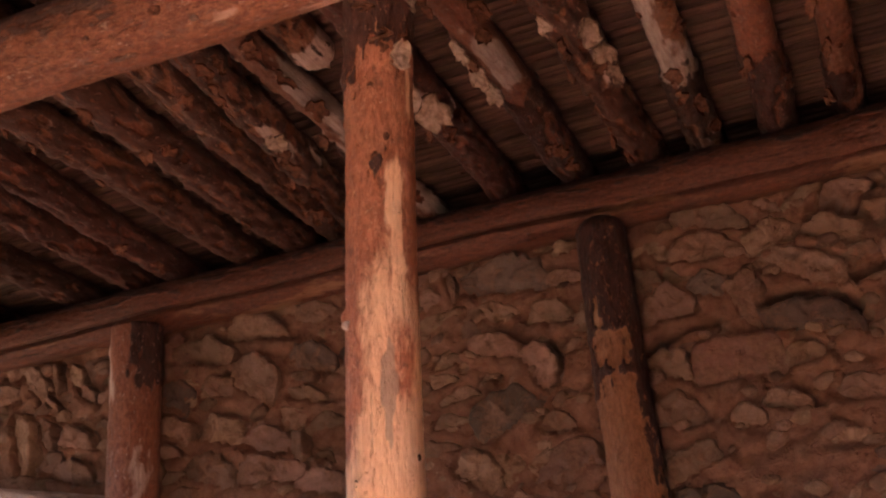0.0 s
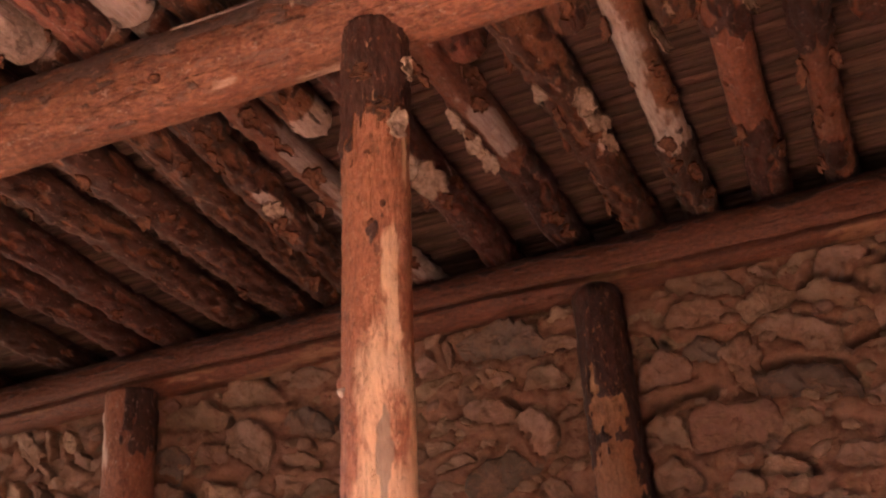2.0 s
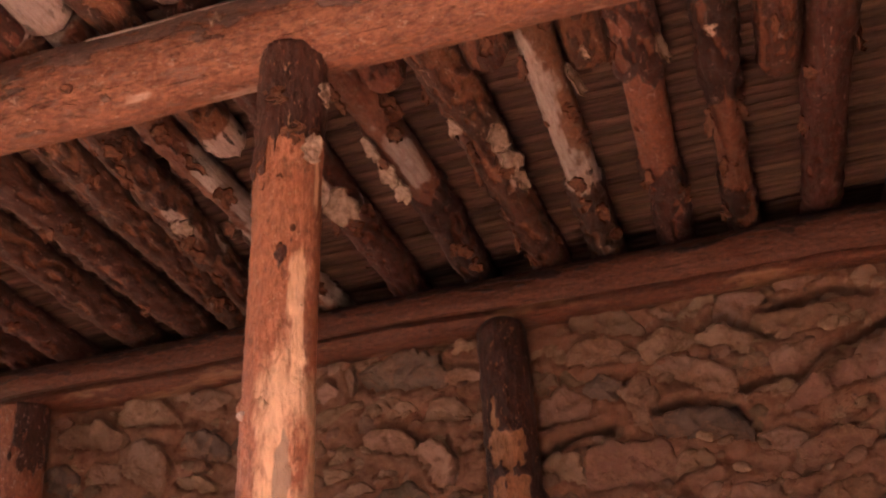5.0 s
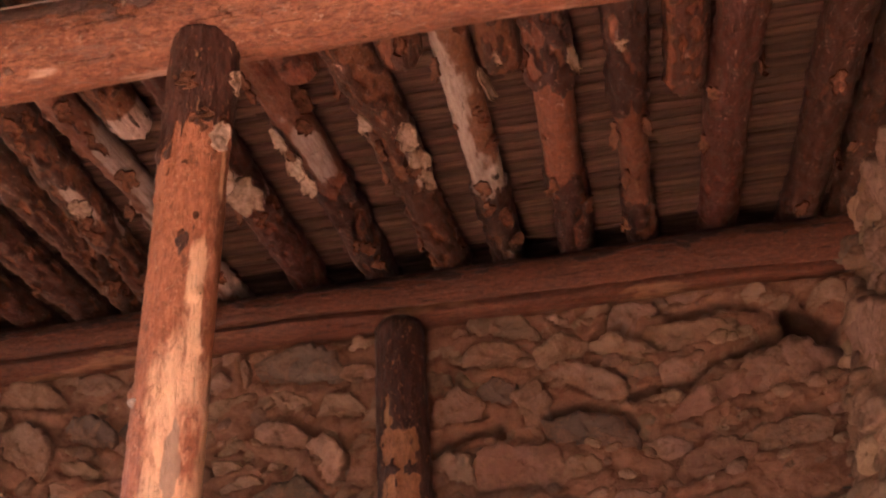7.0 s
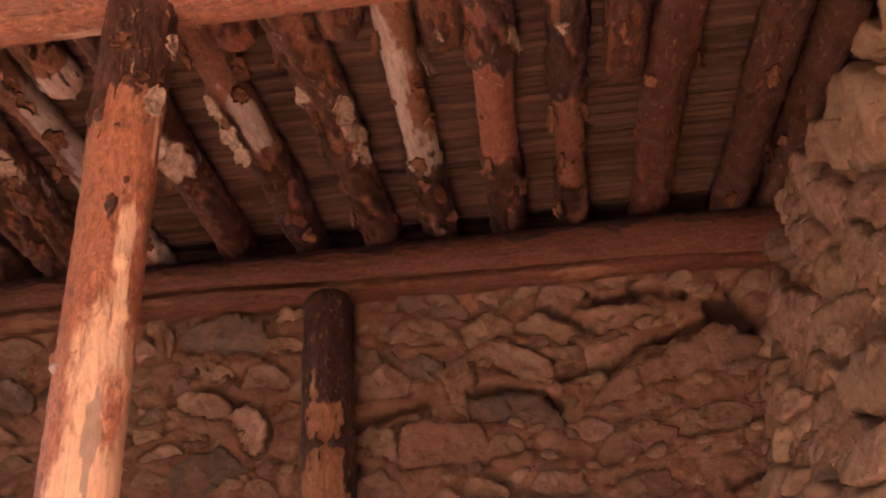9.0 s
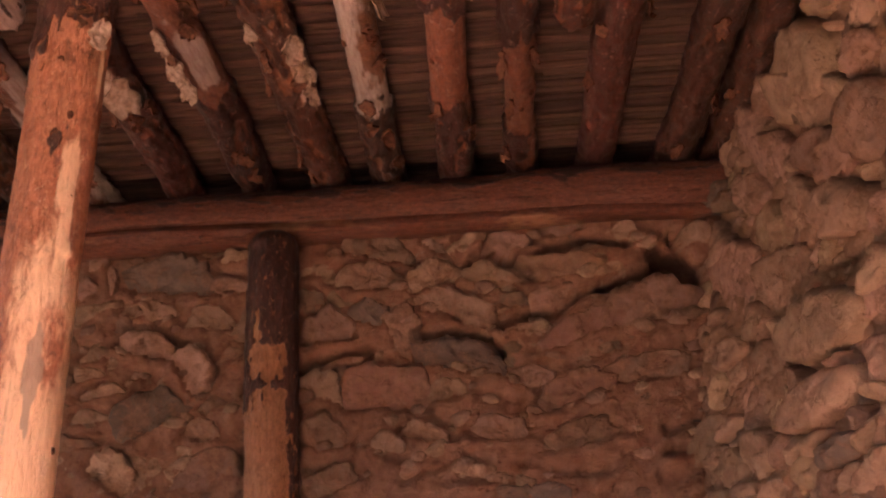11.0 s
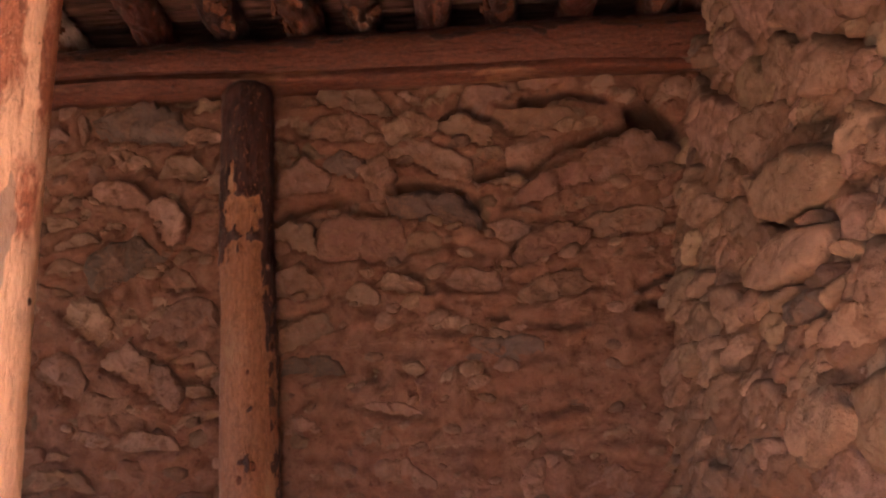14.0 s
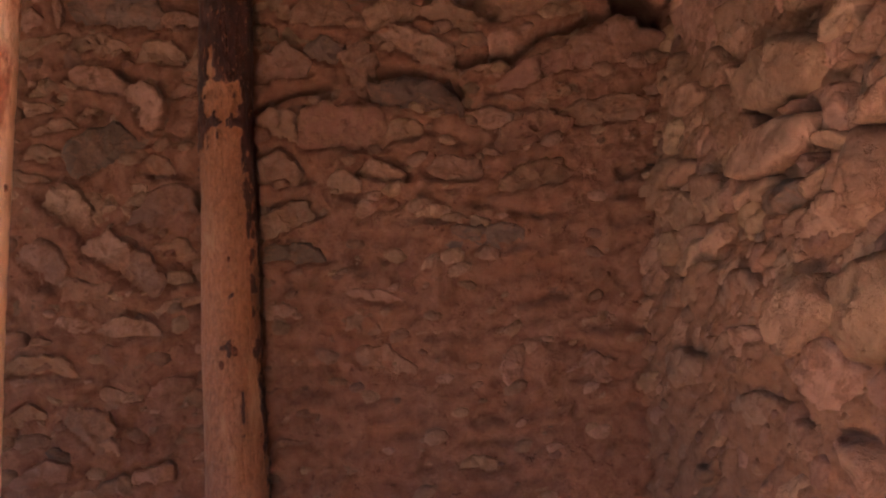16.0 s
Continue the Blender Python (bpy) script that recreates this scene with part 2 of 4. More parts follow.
EARTH, REED, SOIL = earth_material(), reed_material(), soil_material()
FLAKE = flake_material("pale_bark_inside", (0.22, 0.14, 0.1), (0.52, 0.4, 0.31))
KNOT = flake_material("knot_wood", (0.045, 0.02, 0.013), (0.2, 0.088, 0.05))
BARK_FLAKE = flake_material("brown_bark_inside", (0.07, 0.032, 0.02), (0.22, 0.105, 0.06))


# ---- building helpers ----
def link_mesh(name, verts, faces, material, parent=None, label="", smooth=True, m=None, attributes=None):
    me = bpy.data.meshes.new(name)
    me.from_pydata([tuple(v) for v in verts], [], faces)
    me.materials.append(material)
    if smooth:
        me.polygons.foreach_set("use_smooth", [True] * len(me.polygons))
    for key, values in (attributes or {}).items():
        me.attributes.new(key, "FLOAT", "POINT").data.foreach_set("value", values)
    me.update()
    ob = new(name, me)
    if m is not None:
        ob.matrix_world = m
    if parent is not None:
        ob.parent = parent
        ob.matrix_parent_inverse = parent.matrix_basis.inverted()
    return tagged(ob, label)


def box(name, lo, hi, material, parent=None):
    bm = bmesh.new()
    bmesh.ops.create_cube(bm, size=1.0)
    for v in bm.verts:
        for i in range(3):
            v.co[i] = lo[i] if v.co[i] < 0 else hi[i]
    me = bpy.data.meshes.new(name)
    bm.to_mesh(me), bm.free()
    me.materials.append(material)
    ob = new(name, me)
    if parent is not None:
        ob.parent = parent
    return ob


def smooth(x, lo, hi):
    x = min(1.0, max(0.0, (x - lo) / (hi - lo)))
    return x * x * (3 - 2 * x)


def frame_of(p0, p1):
    w = (Vector(p1) - Vector(p0)).normalized()
    u = Vector((0, 1, 0)) if abs(w.x) > 0.8 else Vector((1, 0, 0))
    u = (u - w * u.dot(w)).normalized()
    v = w.cross(u)
    m = Matrix((u, v, w)).transposed().to_4x4()
    m.translation = p0
    return m, (Vector(p1) - Vector(p0)).length


def spine(s, z, bend, seed):
    """How far the middle of a log is off its straight line."""
    k = math.sin(math.pi * s)
    return bend[0] * k + 0.012 * noise.noise(Vector((z * 1.4, seed, 0.0))), bend[1] * k + 0.012 * noise.noise(Vector((z * 1.4, seed, 9.0)))


def log(name, p0, p1, r0, r1, material, seed, seg=40, step=0.013, bark=-0.1, tone=-0.1, thick=0.006, wob=0.05,
        bend=(0.0, 0.0), knots=(), pale=(), wear=(), groove=None, ends=0.0, blunt=0.0, grain=1.0, mottle=1.0, parent=None, label=""):
    """A tree trunk from p0 to p1. bark and tone: a number or a function of (share of the length, angle), above 0 for more of it.
    knots: (share, angle, width, height). pale: (from, to, angle, half angle) stripped to the wood. groove: (angle, width, depth)."""
    m, length = frame_of(p0, p1)
    rings = max(6, int(length / step))
    off = Vector((seed * 3.17, seed * 1.71, seed * 5.03))
    verts, barks, tones, wears = [], [], [], []
    for i in range(rings + 1):
        s = i / rings
        z = s * length
        rad = r0 + (r1 - r0) * s
        bx, by = spine(s, z, bend, seed)
        for j in range(seg):
            a = 2 * math.pi * j / seg
            ca, sa = math.cos(a), math.sin(a)
            p = Vector((ca, sa, z)) + off
            q = Vector((ca * rad, sa * rad, z)) * grain
            lobes = noise.noise(Vector((p.x, p.y, p.z * 1.7)))
            n = noise.noise(Vector((q.x * 20, q.y * 20, q.z * 4.0)) + off)
            n2 = noise.noise(Vector((q.x * 45, q.y * 45, q.z * 14)) + off)
            n3 = noise.noise(Vector((q.x * 80, q.y * 80, q.z * 45)) + off)
            cover = 0.75 * n + 0.7 * n2 + (bark(s, a) if callable(bark) else bark)
            t = mottle * (noise.noise(Vector((q.x * 8, q.y * 8, q.z * 2.2)) - off) + 0.4 * n2) + (tone(s, a) if callable(tone) else tone)
            for s0, s1, pa, pw in pale:
                d = abs((a - radians(pa) + math.pi) % (2 * math.pi) - math.pi) / radians(pw)
                hit = smooth(s, s0 - 0.03, s0 + 0.03) * (1 - smooth(s, s1 - 0.03, s1 + 0.03)) * (1 - smooth(d + 0.55 * n2 + 0.3 * n, 0.6, 1.2))
                cover, t = cover - 1.1 * hit, t + 1.1 * hit
            b = smooth(cover, -0.3, 0.3)
            r = rad * (1 + wob * lobes) + thick * b * (1 + 0.6 * n2) + 0.0022 * n3 + 0.0025 * n2
            for ks, ka, kw, kh in knots:
                d = math.hypot((s - ks) * length, ((a - radians(ka) + math.pi) % (2 * math.pi) - math.pi) * rad) / kw
                if d < 2.5:
                    r += kh * (math.exp(-d * d) - 0.55 * math.exp(-d * d * 7))
            if groove:
                g = abs((a - radians(groove[0](s)) + 0.12 * noise.noise(Vector((z * 1.3, seed, 4.0))) + math.pi) % (2 * math.pi) - math.pi) * rad
                r -= groove[2] * (1 - smooth(g, 0.2 * groove[1], groove[1]))
            if blunt and length - z < blunt:
                r *= math.sqrt(1 - 0.7 * (1 - (length - z) / blunt) ** 2)
            e = 0.0
            if ends:
                e = ends * n * (1 if i == rings else 0)
            verts.append((bx + ca * r, by + sa * r, z + e))
            barks.append(b), tones.append(smooth(t, -0.55, 0.55))
            rub = 0.0
            for s0, s1, pa, pw in wear:
                d = math.hypot((s - 0.5 * (s0 + s1)) / (0.5 * (s1 - s0)), ((a - radians(pa) + math.pi) % (2 * math.pi) - math.pi) / radians(pw))
                rub = max(rub, 1 - smooth(d + 0.5 * n2, 0.7, 1.1))
            wears.append(rub)
    faces = [(i * seg + j, i * seg + (j + 1) % seg, (i + 1) * seg + (j + 1) % seg, (i + 1) * seg + j) for i in range(rings) for j in range(seg)]
    for base, flip in ((0, True), (rings * seg, False)):
        centre = len(verts)
        verts.append((0, 0, 0 if flip else length)), barks.append(0.0), tones.append(1.0), wears.append(0.0)
        for j in range(seg):
            pair = (base + j, base + (j + 1) % seg)
            faces.append((pair[1], pair[0], centre) if flip else (*pair, centre))
    return link_mesh(name, verts, faces, material, parent, label, True, m, {"bark": barks, "tone": tones, "wear": wears})


def flake(parent, p0, p1, rad, s, angle, long, wide, lift, material, seed, name="bark_flake", base=0.008, bend=(0.0, 0.0), tree=0.0):
    """A torn, curled strip of bark that stands off a log at one end."""
    rnd = random.Random(seed)
    m, length = frame_of(p0, p1)
    nu, nv, verts = 9, 7, []
    for layer in (0, 1):
        for i in range(nu + 1):
            for j in range(nv + 1):
                u, v = i / nu, j / nv - 0.5
                width = wide * (0.2 + 0.9 * math.sin(math.pi * (0.08 + 0.84 * u)) + 0.5 * noise.noise(Vector((u * 4, seed, 0))))
                a = radians(angle) + v * width / rad + 0.35 * noise.noise(Vector((u * 3, seed, 3)))
                ragged = 0.16 * long * noise.noise(Vector((v * 9, seed, 7))) * (u * u)
                z = s * length + (u - 0.5) * long + ragged
                up = lift * u * u + 0.5 * lift * (2 * abs(v)) ** 2 * u + (0.010 if lift else 0.001) * noise.noise(Vector((u * 6, v * 6, seed * 1.3))) + base
                r = rad + up + (0.007 if lift else 0.003) * layer
                bx, by = spine(z / length, z, bend, tree)
                verts.append((bx + math.cos(a) * r, by + math.sin(a) * r, z))
    n = (nu + 1) * (nv + 1)
    at = lambda i, j, l: l * n + i * (nv + 1) + j
    faces = []
    for i in range(nu):
        for j in range(nv):
            faces.append((at(i, j, 1), at(i, j + 1, 1), at(i + 1, j + 1, 1), at(i + 1, j, 1)))
            faces.append((at(i, j, 0), at(i + 1, j, 0), at(i + 1, j + 1, 0), at(i, j + 1, 0)))
    for i in range(nu):
        for j in (0, nv):
            faces.append((at(i, j, 0), at(i, j, 1), at(i + 1, j, 1), at(i + 1, j, 0)))
    for j in range(nv):
        for i in (0, nu):
            faces.append((at(i, j, 0), at(i, j + 1, 0), at(i, j + 1, 1), at(i, j, 1)))
    return link_mesh(name, verts, faces, material, parent, "", True, m)


def knot(parent, p0, p1, rad, s, angle, size, bend=(0.0, 0.0), tree=0.0):
    """A dark branch scar: a raised rim round a sunk middle."""
    m, length = frame_of(p0, p1)
    z0, n, verts, seed = s * length, 14, [], s * 91 + angle
    rings = ((1.2, -0.004), (1.0, 0.06 * size), (0.75, 0.1 * size), (0.45, 0.06 * size))
    bx, by = spine(s, z0, bend, tree)
    for share, up in rings:
        for k in range(n):
            t = 2 * math.pi * k / n
            r = size * share * (1 + 0.35 * noise.noise(Vector((math.cos(t) * 1.3, math.sin(t) * 1.3, seed))))
            a, z = radians(angle) + 0.8 * r * math.cos(t) / rad, z0 + 1.2 * r * math.sin(t)
            verts.append((bx + math.cos(a) * (rad + up), by + math.sin(a) * (rad + up), z))
    a = radians(angle)
    verts.append((bx + math.cos(a) * (rad - 0.2 * size), by + math.sin(a) * (rad - 0.2 * size), z0))
    faces = [(q * n + k, q * n + (k + 1) % n, (q + 1) * n + (k + 1) % n, (q + 1) * n + k) for q in range(3) for k in range(n)]
    faces += [(3 * n + k, 3 * n + (k + 1) % n, 4 * n) for k in range(n)]
    return link_mesh("knot", verts, faces, KNOT, parent, "", True, m)


# ---- the plan: x along the rear wall, y towards it, z up ----
BEAM_Z = EYE + 1.866          # axis of girder and wall plate
GIRDER_Y, GIRDER_R = 2.255, 0.125
PLATE_Y, PLATE_R = 4.241, 0.115
WALL_Y = 4.29
JOIST_Z = BEAM_Z + 0.125      # undersides of the joists
REED_Z = JOIST_Z + 0.135


def back_surface(a, b, h):
    """A point of the rear wall: a along x, b up, h proud."""
    bow = 0.02 * noise.noise(Vector((a * 0.8, b * 0.8, 2.0)))
    return Vector((a, WALL_Y - h + bow, b))


def side_surface(a, b, h):
    """A point of the side wall: a along y, b up, h proud. It leans back towards the top."""
    lean = 0.70 + 0.29 * smooth(b - EYE, 0.2, 2.1) + (0.22 - 0.1 * smooth(b - EYE, 0.8, 2.0)) * (4.25 - a)
    bow = 0.04 * noise.noise(Vector((a * 1.1, b * 1.1, 6.0)))
    return Vector((lean + bow - h, a, b))


def inside(x, z, stone, grow=0.0):
    """Below 1 within the oval of a placed stone that is grown by some metres."""
    c, q = math.cos(radians(stone[4])), math.sin(radians(stone[4]))
    u, v = (x - stone[0]) * c + (z - stone[1]) * q, (z - stone[1]) * c - (x - stone[0]) * q
    return math.hypot(u / (0.5 * stone[2] + grow), v / (0.5 * stone[3] + grow))


def sites_for(lo, hi, size, seed, stones, flat, turn):
    """Centres of the smaller stones thrown between the placed ones."""
    rnd = random.Random(seed)
    out = []
    for tries in range(9000):
        x, z = rnd.uniform(lo[0], hi[0]), rnd.uniform(lo[1], hi[1])
        r = size * rnd.choice((0.45, 0.6, 0.8, 1.0, 1.2))
        if all(dist2(x - s[0], z - s[1], flat, turn) > (0.62 * (r + 2 * math.sqrt(s[2]))) ** 2 for s in out) and all(inside(x, z, s, 0.32 * r) > 1 for s in stones):
            out.append((x, z, (0.5 * r) ** 2, rnd.choices((0, 1, 2, 3), (6, 3, 4, 1))[0]))
    return out


def bent(dx, dz, flat, turn):
    c, s = math.cos(turn), math.sin(turn)
    return dx * c + dz * s, (-dx * s + dz * c) * flat


def dist2(dx, dz, flat, turn):
    u, v = bent(dx, dz, flat, turn)
    return u * u + v * v


def cell(sites, i, flat, turn, reach, stones):
    """The outline of the space of one stone, in bent coordinates about its centre."""
    x, z, w, _ = sites[i]
    poly = [(-reach, -reach), (reach, -reach), (reach, reach), (-reach, reach)]
    cuts = []
    for j, (x2, z2, w2, _) in enumerate(sites):
        u, v = bent(x2 - x, z2 - z, flat, turn)
        d = u * u + v * v
        if j != i and d < 4 * reach * reach:
            cuts.append((u, v, (d + w - w2) / 2))
    for x2, z2, long, high, tilt, *_ in stones:
        u, v = bent(x2 - x, z2 - z, flat, turn)
        d = math.hypot(u, v)
        if d < 3 * reach:
            c, q = math.cos(radians(tilt)), math.sin(radians(tilt))
            (u1, v1), (u2, v2) = bent(0.5 * long * c, 0.5 * long * q, flat, turn), bent(-0.5 * high * q, 0.5 * high * c, flat, turn)
            cuts.append((u / d, v / d, d - math.hypot((u * u1 + v * v1) / d, (u * u2 + v * v2) / d)))
    for u, v, k in cuts:
        kept = []
        for q in range(len(poly)):
            a, b = poly[q], poly[(q + 1) % len(poly)]
            da, db = a[0] * u + a[1] * v - k, b[0] * u + b[1] * v - k
            if da <= 0:
                kept.append(a)
            if da * db < 0:
                f = da / (da - db)
                kept.append((a[0] + f * (b[0] - a[0]), a[1] + f * (b[1] - a[1])))
        poly = kept
        if len(poly) < 3:
            return []
    return poly


def stone_shape(poly, rnd, fill, proud, lift, rough, n=22, longest=1.45, half=None, base=0.0):
    """Rings of a rounded stone inside an outline: (u, v, height)."""
    cu, cv = sum(p[0] for p in poly) / len(poly), sum(p[1] for p in poly) / len(poly)
    radii = []
    for k in range(n):
        a = 2 * math.pi * k / n
        ca, sa = math.cos(a), math.sin(a)
        best = 9.0
        for q in range(len(poly)):
            (x1, y1), (x2, y2) = poly[q], poly[(q + 1) % len(poly)]
            x1, y1, x2, y2 = x1 - cu, y1 - cv, x2 - cu, y2 - cv
            den = ca * (y2 - y1) - sa * (x2 - x1)
            if abs(den) > 1e-9:
                t = (x1 * (y2 - y1) - y1 * (x2 - x1)) / den
                w = (x1 * sa - y1 * ca) / den
                if t > 0 and -1e-6 <= w <= 1 + 1e-6:
                    best = min(best, t)
        radii.append(best)
    mean = sorted(radii)[n // 2]
    radii = [min(r, longest * mean) for r in radii]
    radii = [0.6 * radii[k] + 0.2 * (radii[k - 1] + radii[(k + 1) % n]) for k in range(n)]
    wave = rnd.uniform(0, 99)
    radii = [r * (1 + 0.09 * rough * rnd.uniform(-1, 1) + 0.16 * rough * noise.noise(Vector((2.2 * math.cos(2 * math.pi * k / n), 2.2 * math.sin(2 * math.pi * k / n), wave)))) for k, r in enumerate(radii)]
    tilt_u, seed, top = rnd.uniform(-0.10, 0.10), rnd.uniform(0, 99), half or max(radii)
    rise, bulge = rnd.uniform(*lift), rnd.uniform(0.05, 0.35)
    rings = []
    for share, high in ((1.0, -0.05), (1.0, 0.55), (0.96, 0.85), (0.87, 1.0), (0.72, 1.0), (0.55, 1.0), (0.37, 1.0), (0.18, 1.0)):
        ring = []
        for k in range(n):
            a = 2 * math.pi * k / n
            r = radii[k] * fill * share
            u, v = r * math.cos(a), r * math.sin(a)
            h = high
            if high > 0:
                face = 1 - rise + rise * v / (0.75 * top) + bulge * (1 - share)
                h = base + proud * high * max(-0.6, face) + tilt_u * u
                h += rough * (0.02 * noise.noise(Vector((u * 11, v * 14, seed))) + 0.013 * noise.noise(Vector((u * 32, v * 32, seed))) + 0.007 * noise.noise(Vector((u * 75, v * 75, seed))))
            ring.append((cu + u, cv + v, h))
        rings.append(ring)
    return rings, (cu, cv, base + proud * (1 - rise + bulge) + 0.012 * noise.noise(Vector((0, 0, seed))))


def stone_wall(name, label, surface, lo, hi, size, seed, stones, flat, turn, mud, proud, gap, cut, facing, mortar, mats, lift, dip, bits, rough, lumps=1.0):
    """Mud-bedded rubble: one sheet of mortar with each stone set in it. mud(a, b): how far the mortar stands out;
    gap(a, b): how deep the open joints are; cut(a): which stones are joined into one mesh."""
    sites = sites_for(lo, hi, size, seed, stones, flat, turn)
    rnd = random.Random(seed + 5)
    # mortar
    pitch = 0.016
    na, nb = int((hi[0] - lo[0]) / pitch), int((hi[1] - lo[1]) / pitch)
    sx = np.array([s[0] for s in sites]); sz = np.array([s[1] for s in sites]); sw = np.array([s[2] for s in sites])
    px, pz, pw, ph, pt, _, pp = (np.array(column, float) for column in zip(*stones))
    pt = np.radians(pt)
    hollow = [rnd.choice((0.0, 0.1, 0.25, 0.6, 1.0)) for _ in sites]
    verts, heights = [], []
    for i in range(na + 1):
        a = lo[0] + (hi[0] - lo[0]) * i / na
        for j in range(nb + 1):
            b = lo[1] + (hi[1] - lo[1]) * j / nb
            c, s = math.cos(turn), math.sin(turn)
            du, dv = (a - sx) * c + (b - sz) * s, (-(a - sx) * s + (b - sz) * c) * flat
            d = du * du + dv * dv - sw
            near = int(d.argmin())
            first, d[near] = d[near], 9e9
            edge = (d.min() - first) / (2 * size)
            p = Vector((a, b, seed * 1.0))
            h = mud(a, b) + lumps * 0.026 * noise.noise(p * 4) + lumps * 0.022 * noise.noise(Vector((p.x * 9, p.y * 13, p.z))) + 0.013 * noise.noise(p * 23) + 0.006 * noise.noise(p * 50)
            high = dv[near] / (0.5 * size)
            c, q = np.cos(pt), np.sin(pt)
            pu, pv = (a - px) * c + (b - pz) * q, (b - pz) * c - (a - px) * q
            oval = np.hypot(pu / (0.5 * pw), pv / (0.5 * ph))
            hit = int(oval.argmin())
            away = (oval[hit] - 1) * 0.5 * min(pw[hit], ph[hit])
            if away < 0.045:
                if pv[hit] > -0.2 * ph[hit] * (1 if facing > 0 else -1):
                    h -= gap(a, b) * (0.12 + 0.62 * smooth(pp[hit], 0.75, 1.15)) * (1 - smooth(away, 0.006, 0.03)) * (0.7 + 0.9 * noise.noise(p * 7))
                else:
                    h += 0.022 * (1 - smooth(away, 0.02, 0.045))
            elif high > 0:
                h -= gap(a, b) * hollow[near] * (1 - smooth(edge, 0.015, 0.065)) * smooth(high, -0.1, 0.35)
            else:
                h += 0.022 * hollow[-near] * (1 - smooth(edge, 0.03, 0.10))
            heights.append(h - dip(a, b))
            verts.append(surface(a, b, heights[-1]))
    row = nb + 1
    faces = [(i * row + j, (i + 1) * row + j, (i + 1) * row + j + 1, i * row + j + 1) for i in range(na) for j in range(nb)]
    if facing < 0:
        faces = [f[::-1] for f in faces]
    wall = tagged(link_mesh(name, verts, faces, mortar), label, "wall", kind="structure")
    rest_v, rest_f, count = [], [], 0
    order = list(range(len(stones))) + [len(stones) + i for i in sorted(range(len(sites)), key=lambda i: cut(sites[i][0]))]
    for i in order:
        if i < len(stones):
            x, z, long, tall, tilt, kind, out = stones[i]
            corners, start = rnd.choice((5, 6, 7) if x < -1.8 else (5, 6, 7, 8)), rnd.uniform(0, 1)
            turns = [2 * math.pi * (k + start + rnd.uniform(-0.28, 0.28)) / corners for k in range(corners)]
            poly = [(0.58 * long * math.cos(t) * rnd.uniform(0.97, 1.1), 0.60 * tall * math.sin(t) * rnd.uniform(0.97, 1.1)) for t in turns]
            rings, tip = stone_shape(poly, rnd, 1.0, out * proud * 0.62, lift, rough, 36, 9.0, 0.6 * tall, 0.8 * mud(x, z) + 0.008)
            squash, lean = 1.0, radians(tilt)
        else:
            x, z, w, kind = sites[i - len(stones)]
            poly = cell(sites, i - len(stones), flat, turn, 0.36, stones)
            if len(poly) < 3 or z > hi[1] - 0.12 or dip(x, z) > 0.04:
                continue
            rings, tip = stone_shape(poly, rnd, rnd.uniform(0.86, 1.0), proud * rnd.choice((0.1, 0.25, 0.4, 0.6, 0.8)), lift, rough)
            squash, lean = flat, turn
        vs = []
        c, s = math.cos(lean), math.sin(lean)
        for u, v, h in [q for ring in rings for q in ring] + [tip]:
            v = v / squash
            pa, pb = x + u * c - v * s, z + u * s + v * c
            vs.append(surface(pa, pb, h - dip(pa, pb)))
        n = len(rings[0])
        fs = [(r * n + k, r * n + (k + 1) % n, (r + 1) * n + (k + 1) % n, (r + 1) * n + k) for r in range(len(rings) - 1) for k in range(n)]
        fs += [((len(rings) - 1) * n + k, (len(rings) - 1) * n + (k + 1) % n, len(rings) * n) for k in range(n)]
        if facing < 0:
            fs = [f[::-1] for f in fs]
        if i < len(stones) or cut(x) < 0.5 and count < 300:
            link_mesh("stone", vs, fs, mats[kind], wall)
            count += 1
        else:
            base = len(rest_v)
            rest_v += vs
            rest_f += [tuple(base + q for q in f) for f in fs]
    if rest_v:
        tagged(link_mesh("small_stones", rest_v, rest_f, ROCK_BITS, wall), kind="stuff")
    # chips and pebbles pressed into the mortar
    bit_v, bit_f = [], []
    for _ in range(bits):
        a, b = rnd.uniform(max(lo[0], -4.2), hi[0] - 0.05), rnd.uniform(lo[1] + 0.05, hi[1] - 0.15)
        base = heights[int((a - lo[0]) / (hi[0] - lo[0]) * na) * row + int((b - lo[1]) / (hi[1] - lo[1]) * nb)]
        w, lean, seed_b = rnd.choice((0.012, 0.018, 0.025, 0.035, 0.05)), rnd.uniform(-0.5, 0.5) + turn, rnd.uniform(0, 99)
        t0, n = len(bit_v), 9
        for share, up in ((1.0, -0.02), (0.95, 0.10 * w), (0.6, 0.28 * w)):
            for q in range(n):
                t = 2 * math.pi * q / n
                r = w * share * (1 + 0.45 * noise.noise(Vector((1.5 * math.cos(t), 1.5 * math.sin(t), seed_b))))
                u, v = r * math.cos(t), 0.6 * r * math.sin(t)
                bit_v.append(surface(a + u * math.cos(lean) - v * math.sin(lean), b + u * math.sin(lean) + v * math.cos(lean), base + up))
        bit_v.append(surface(a, b, base + 0.3 * w))
        ring = [(t0 + g * n + q, t0 + g * n + (q + 1) % n, t0 + (g + 1) * n + (q + 1) % n, t0 + (g + 1) * n + q) for g in range(2) for q in range(n)]
        ring += [(t0 + 2 * n + q, t0 + 2 * n + (q + 1) % n, t0 + 3 * n) for q in range(n)]
        bit_f += [f[::-1] for f in ring] if facing < 0 else ring
    tagged(link_mesh("pebbles", bit_v, bit_f, ROCK_BITS, wall, "small pale stone chips pressed into the mud"), kind="stuff")
    return wall


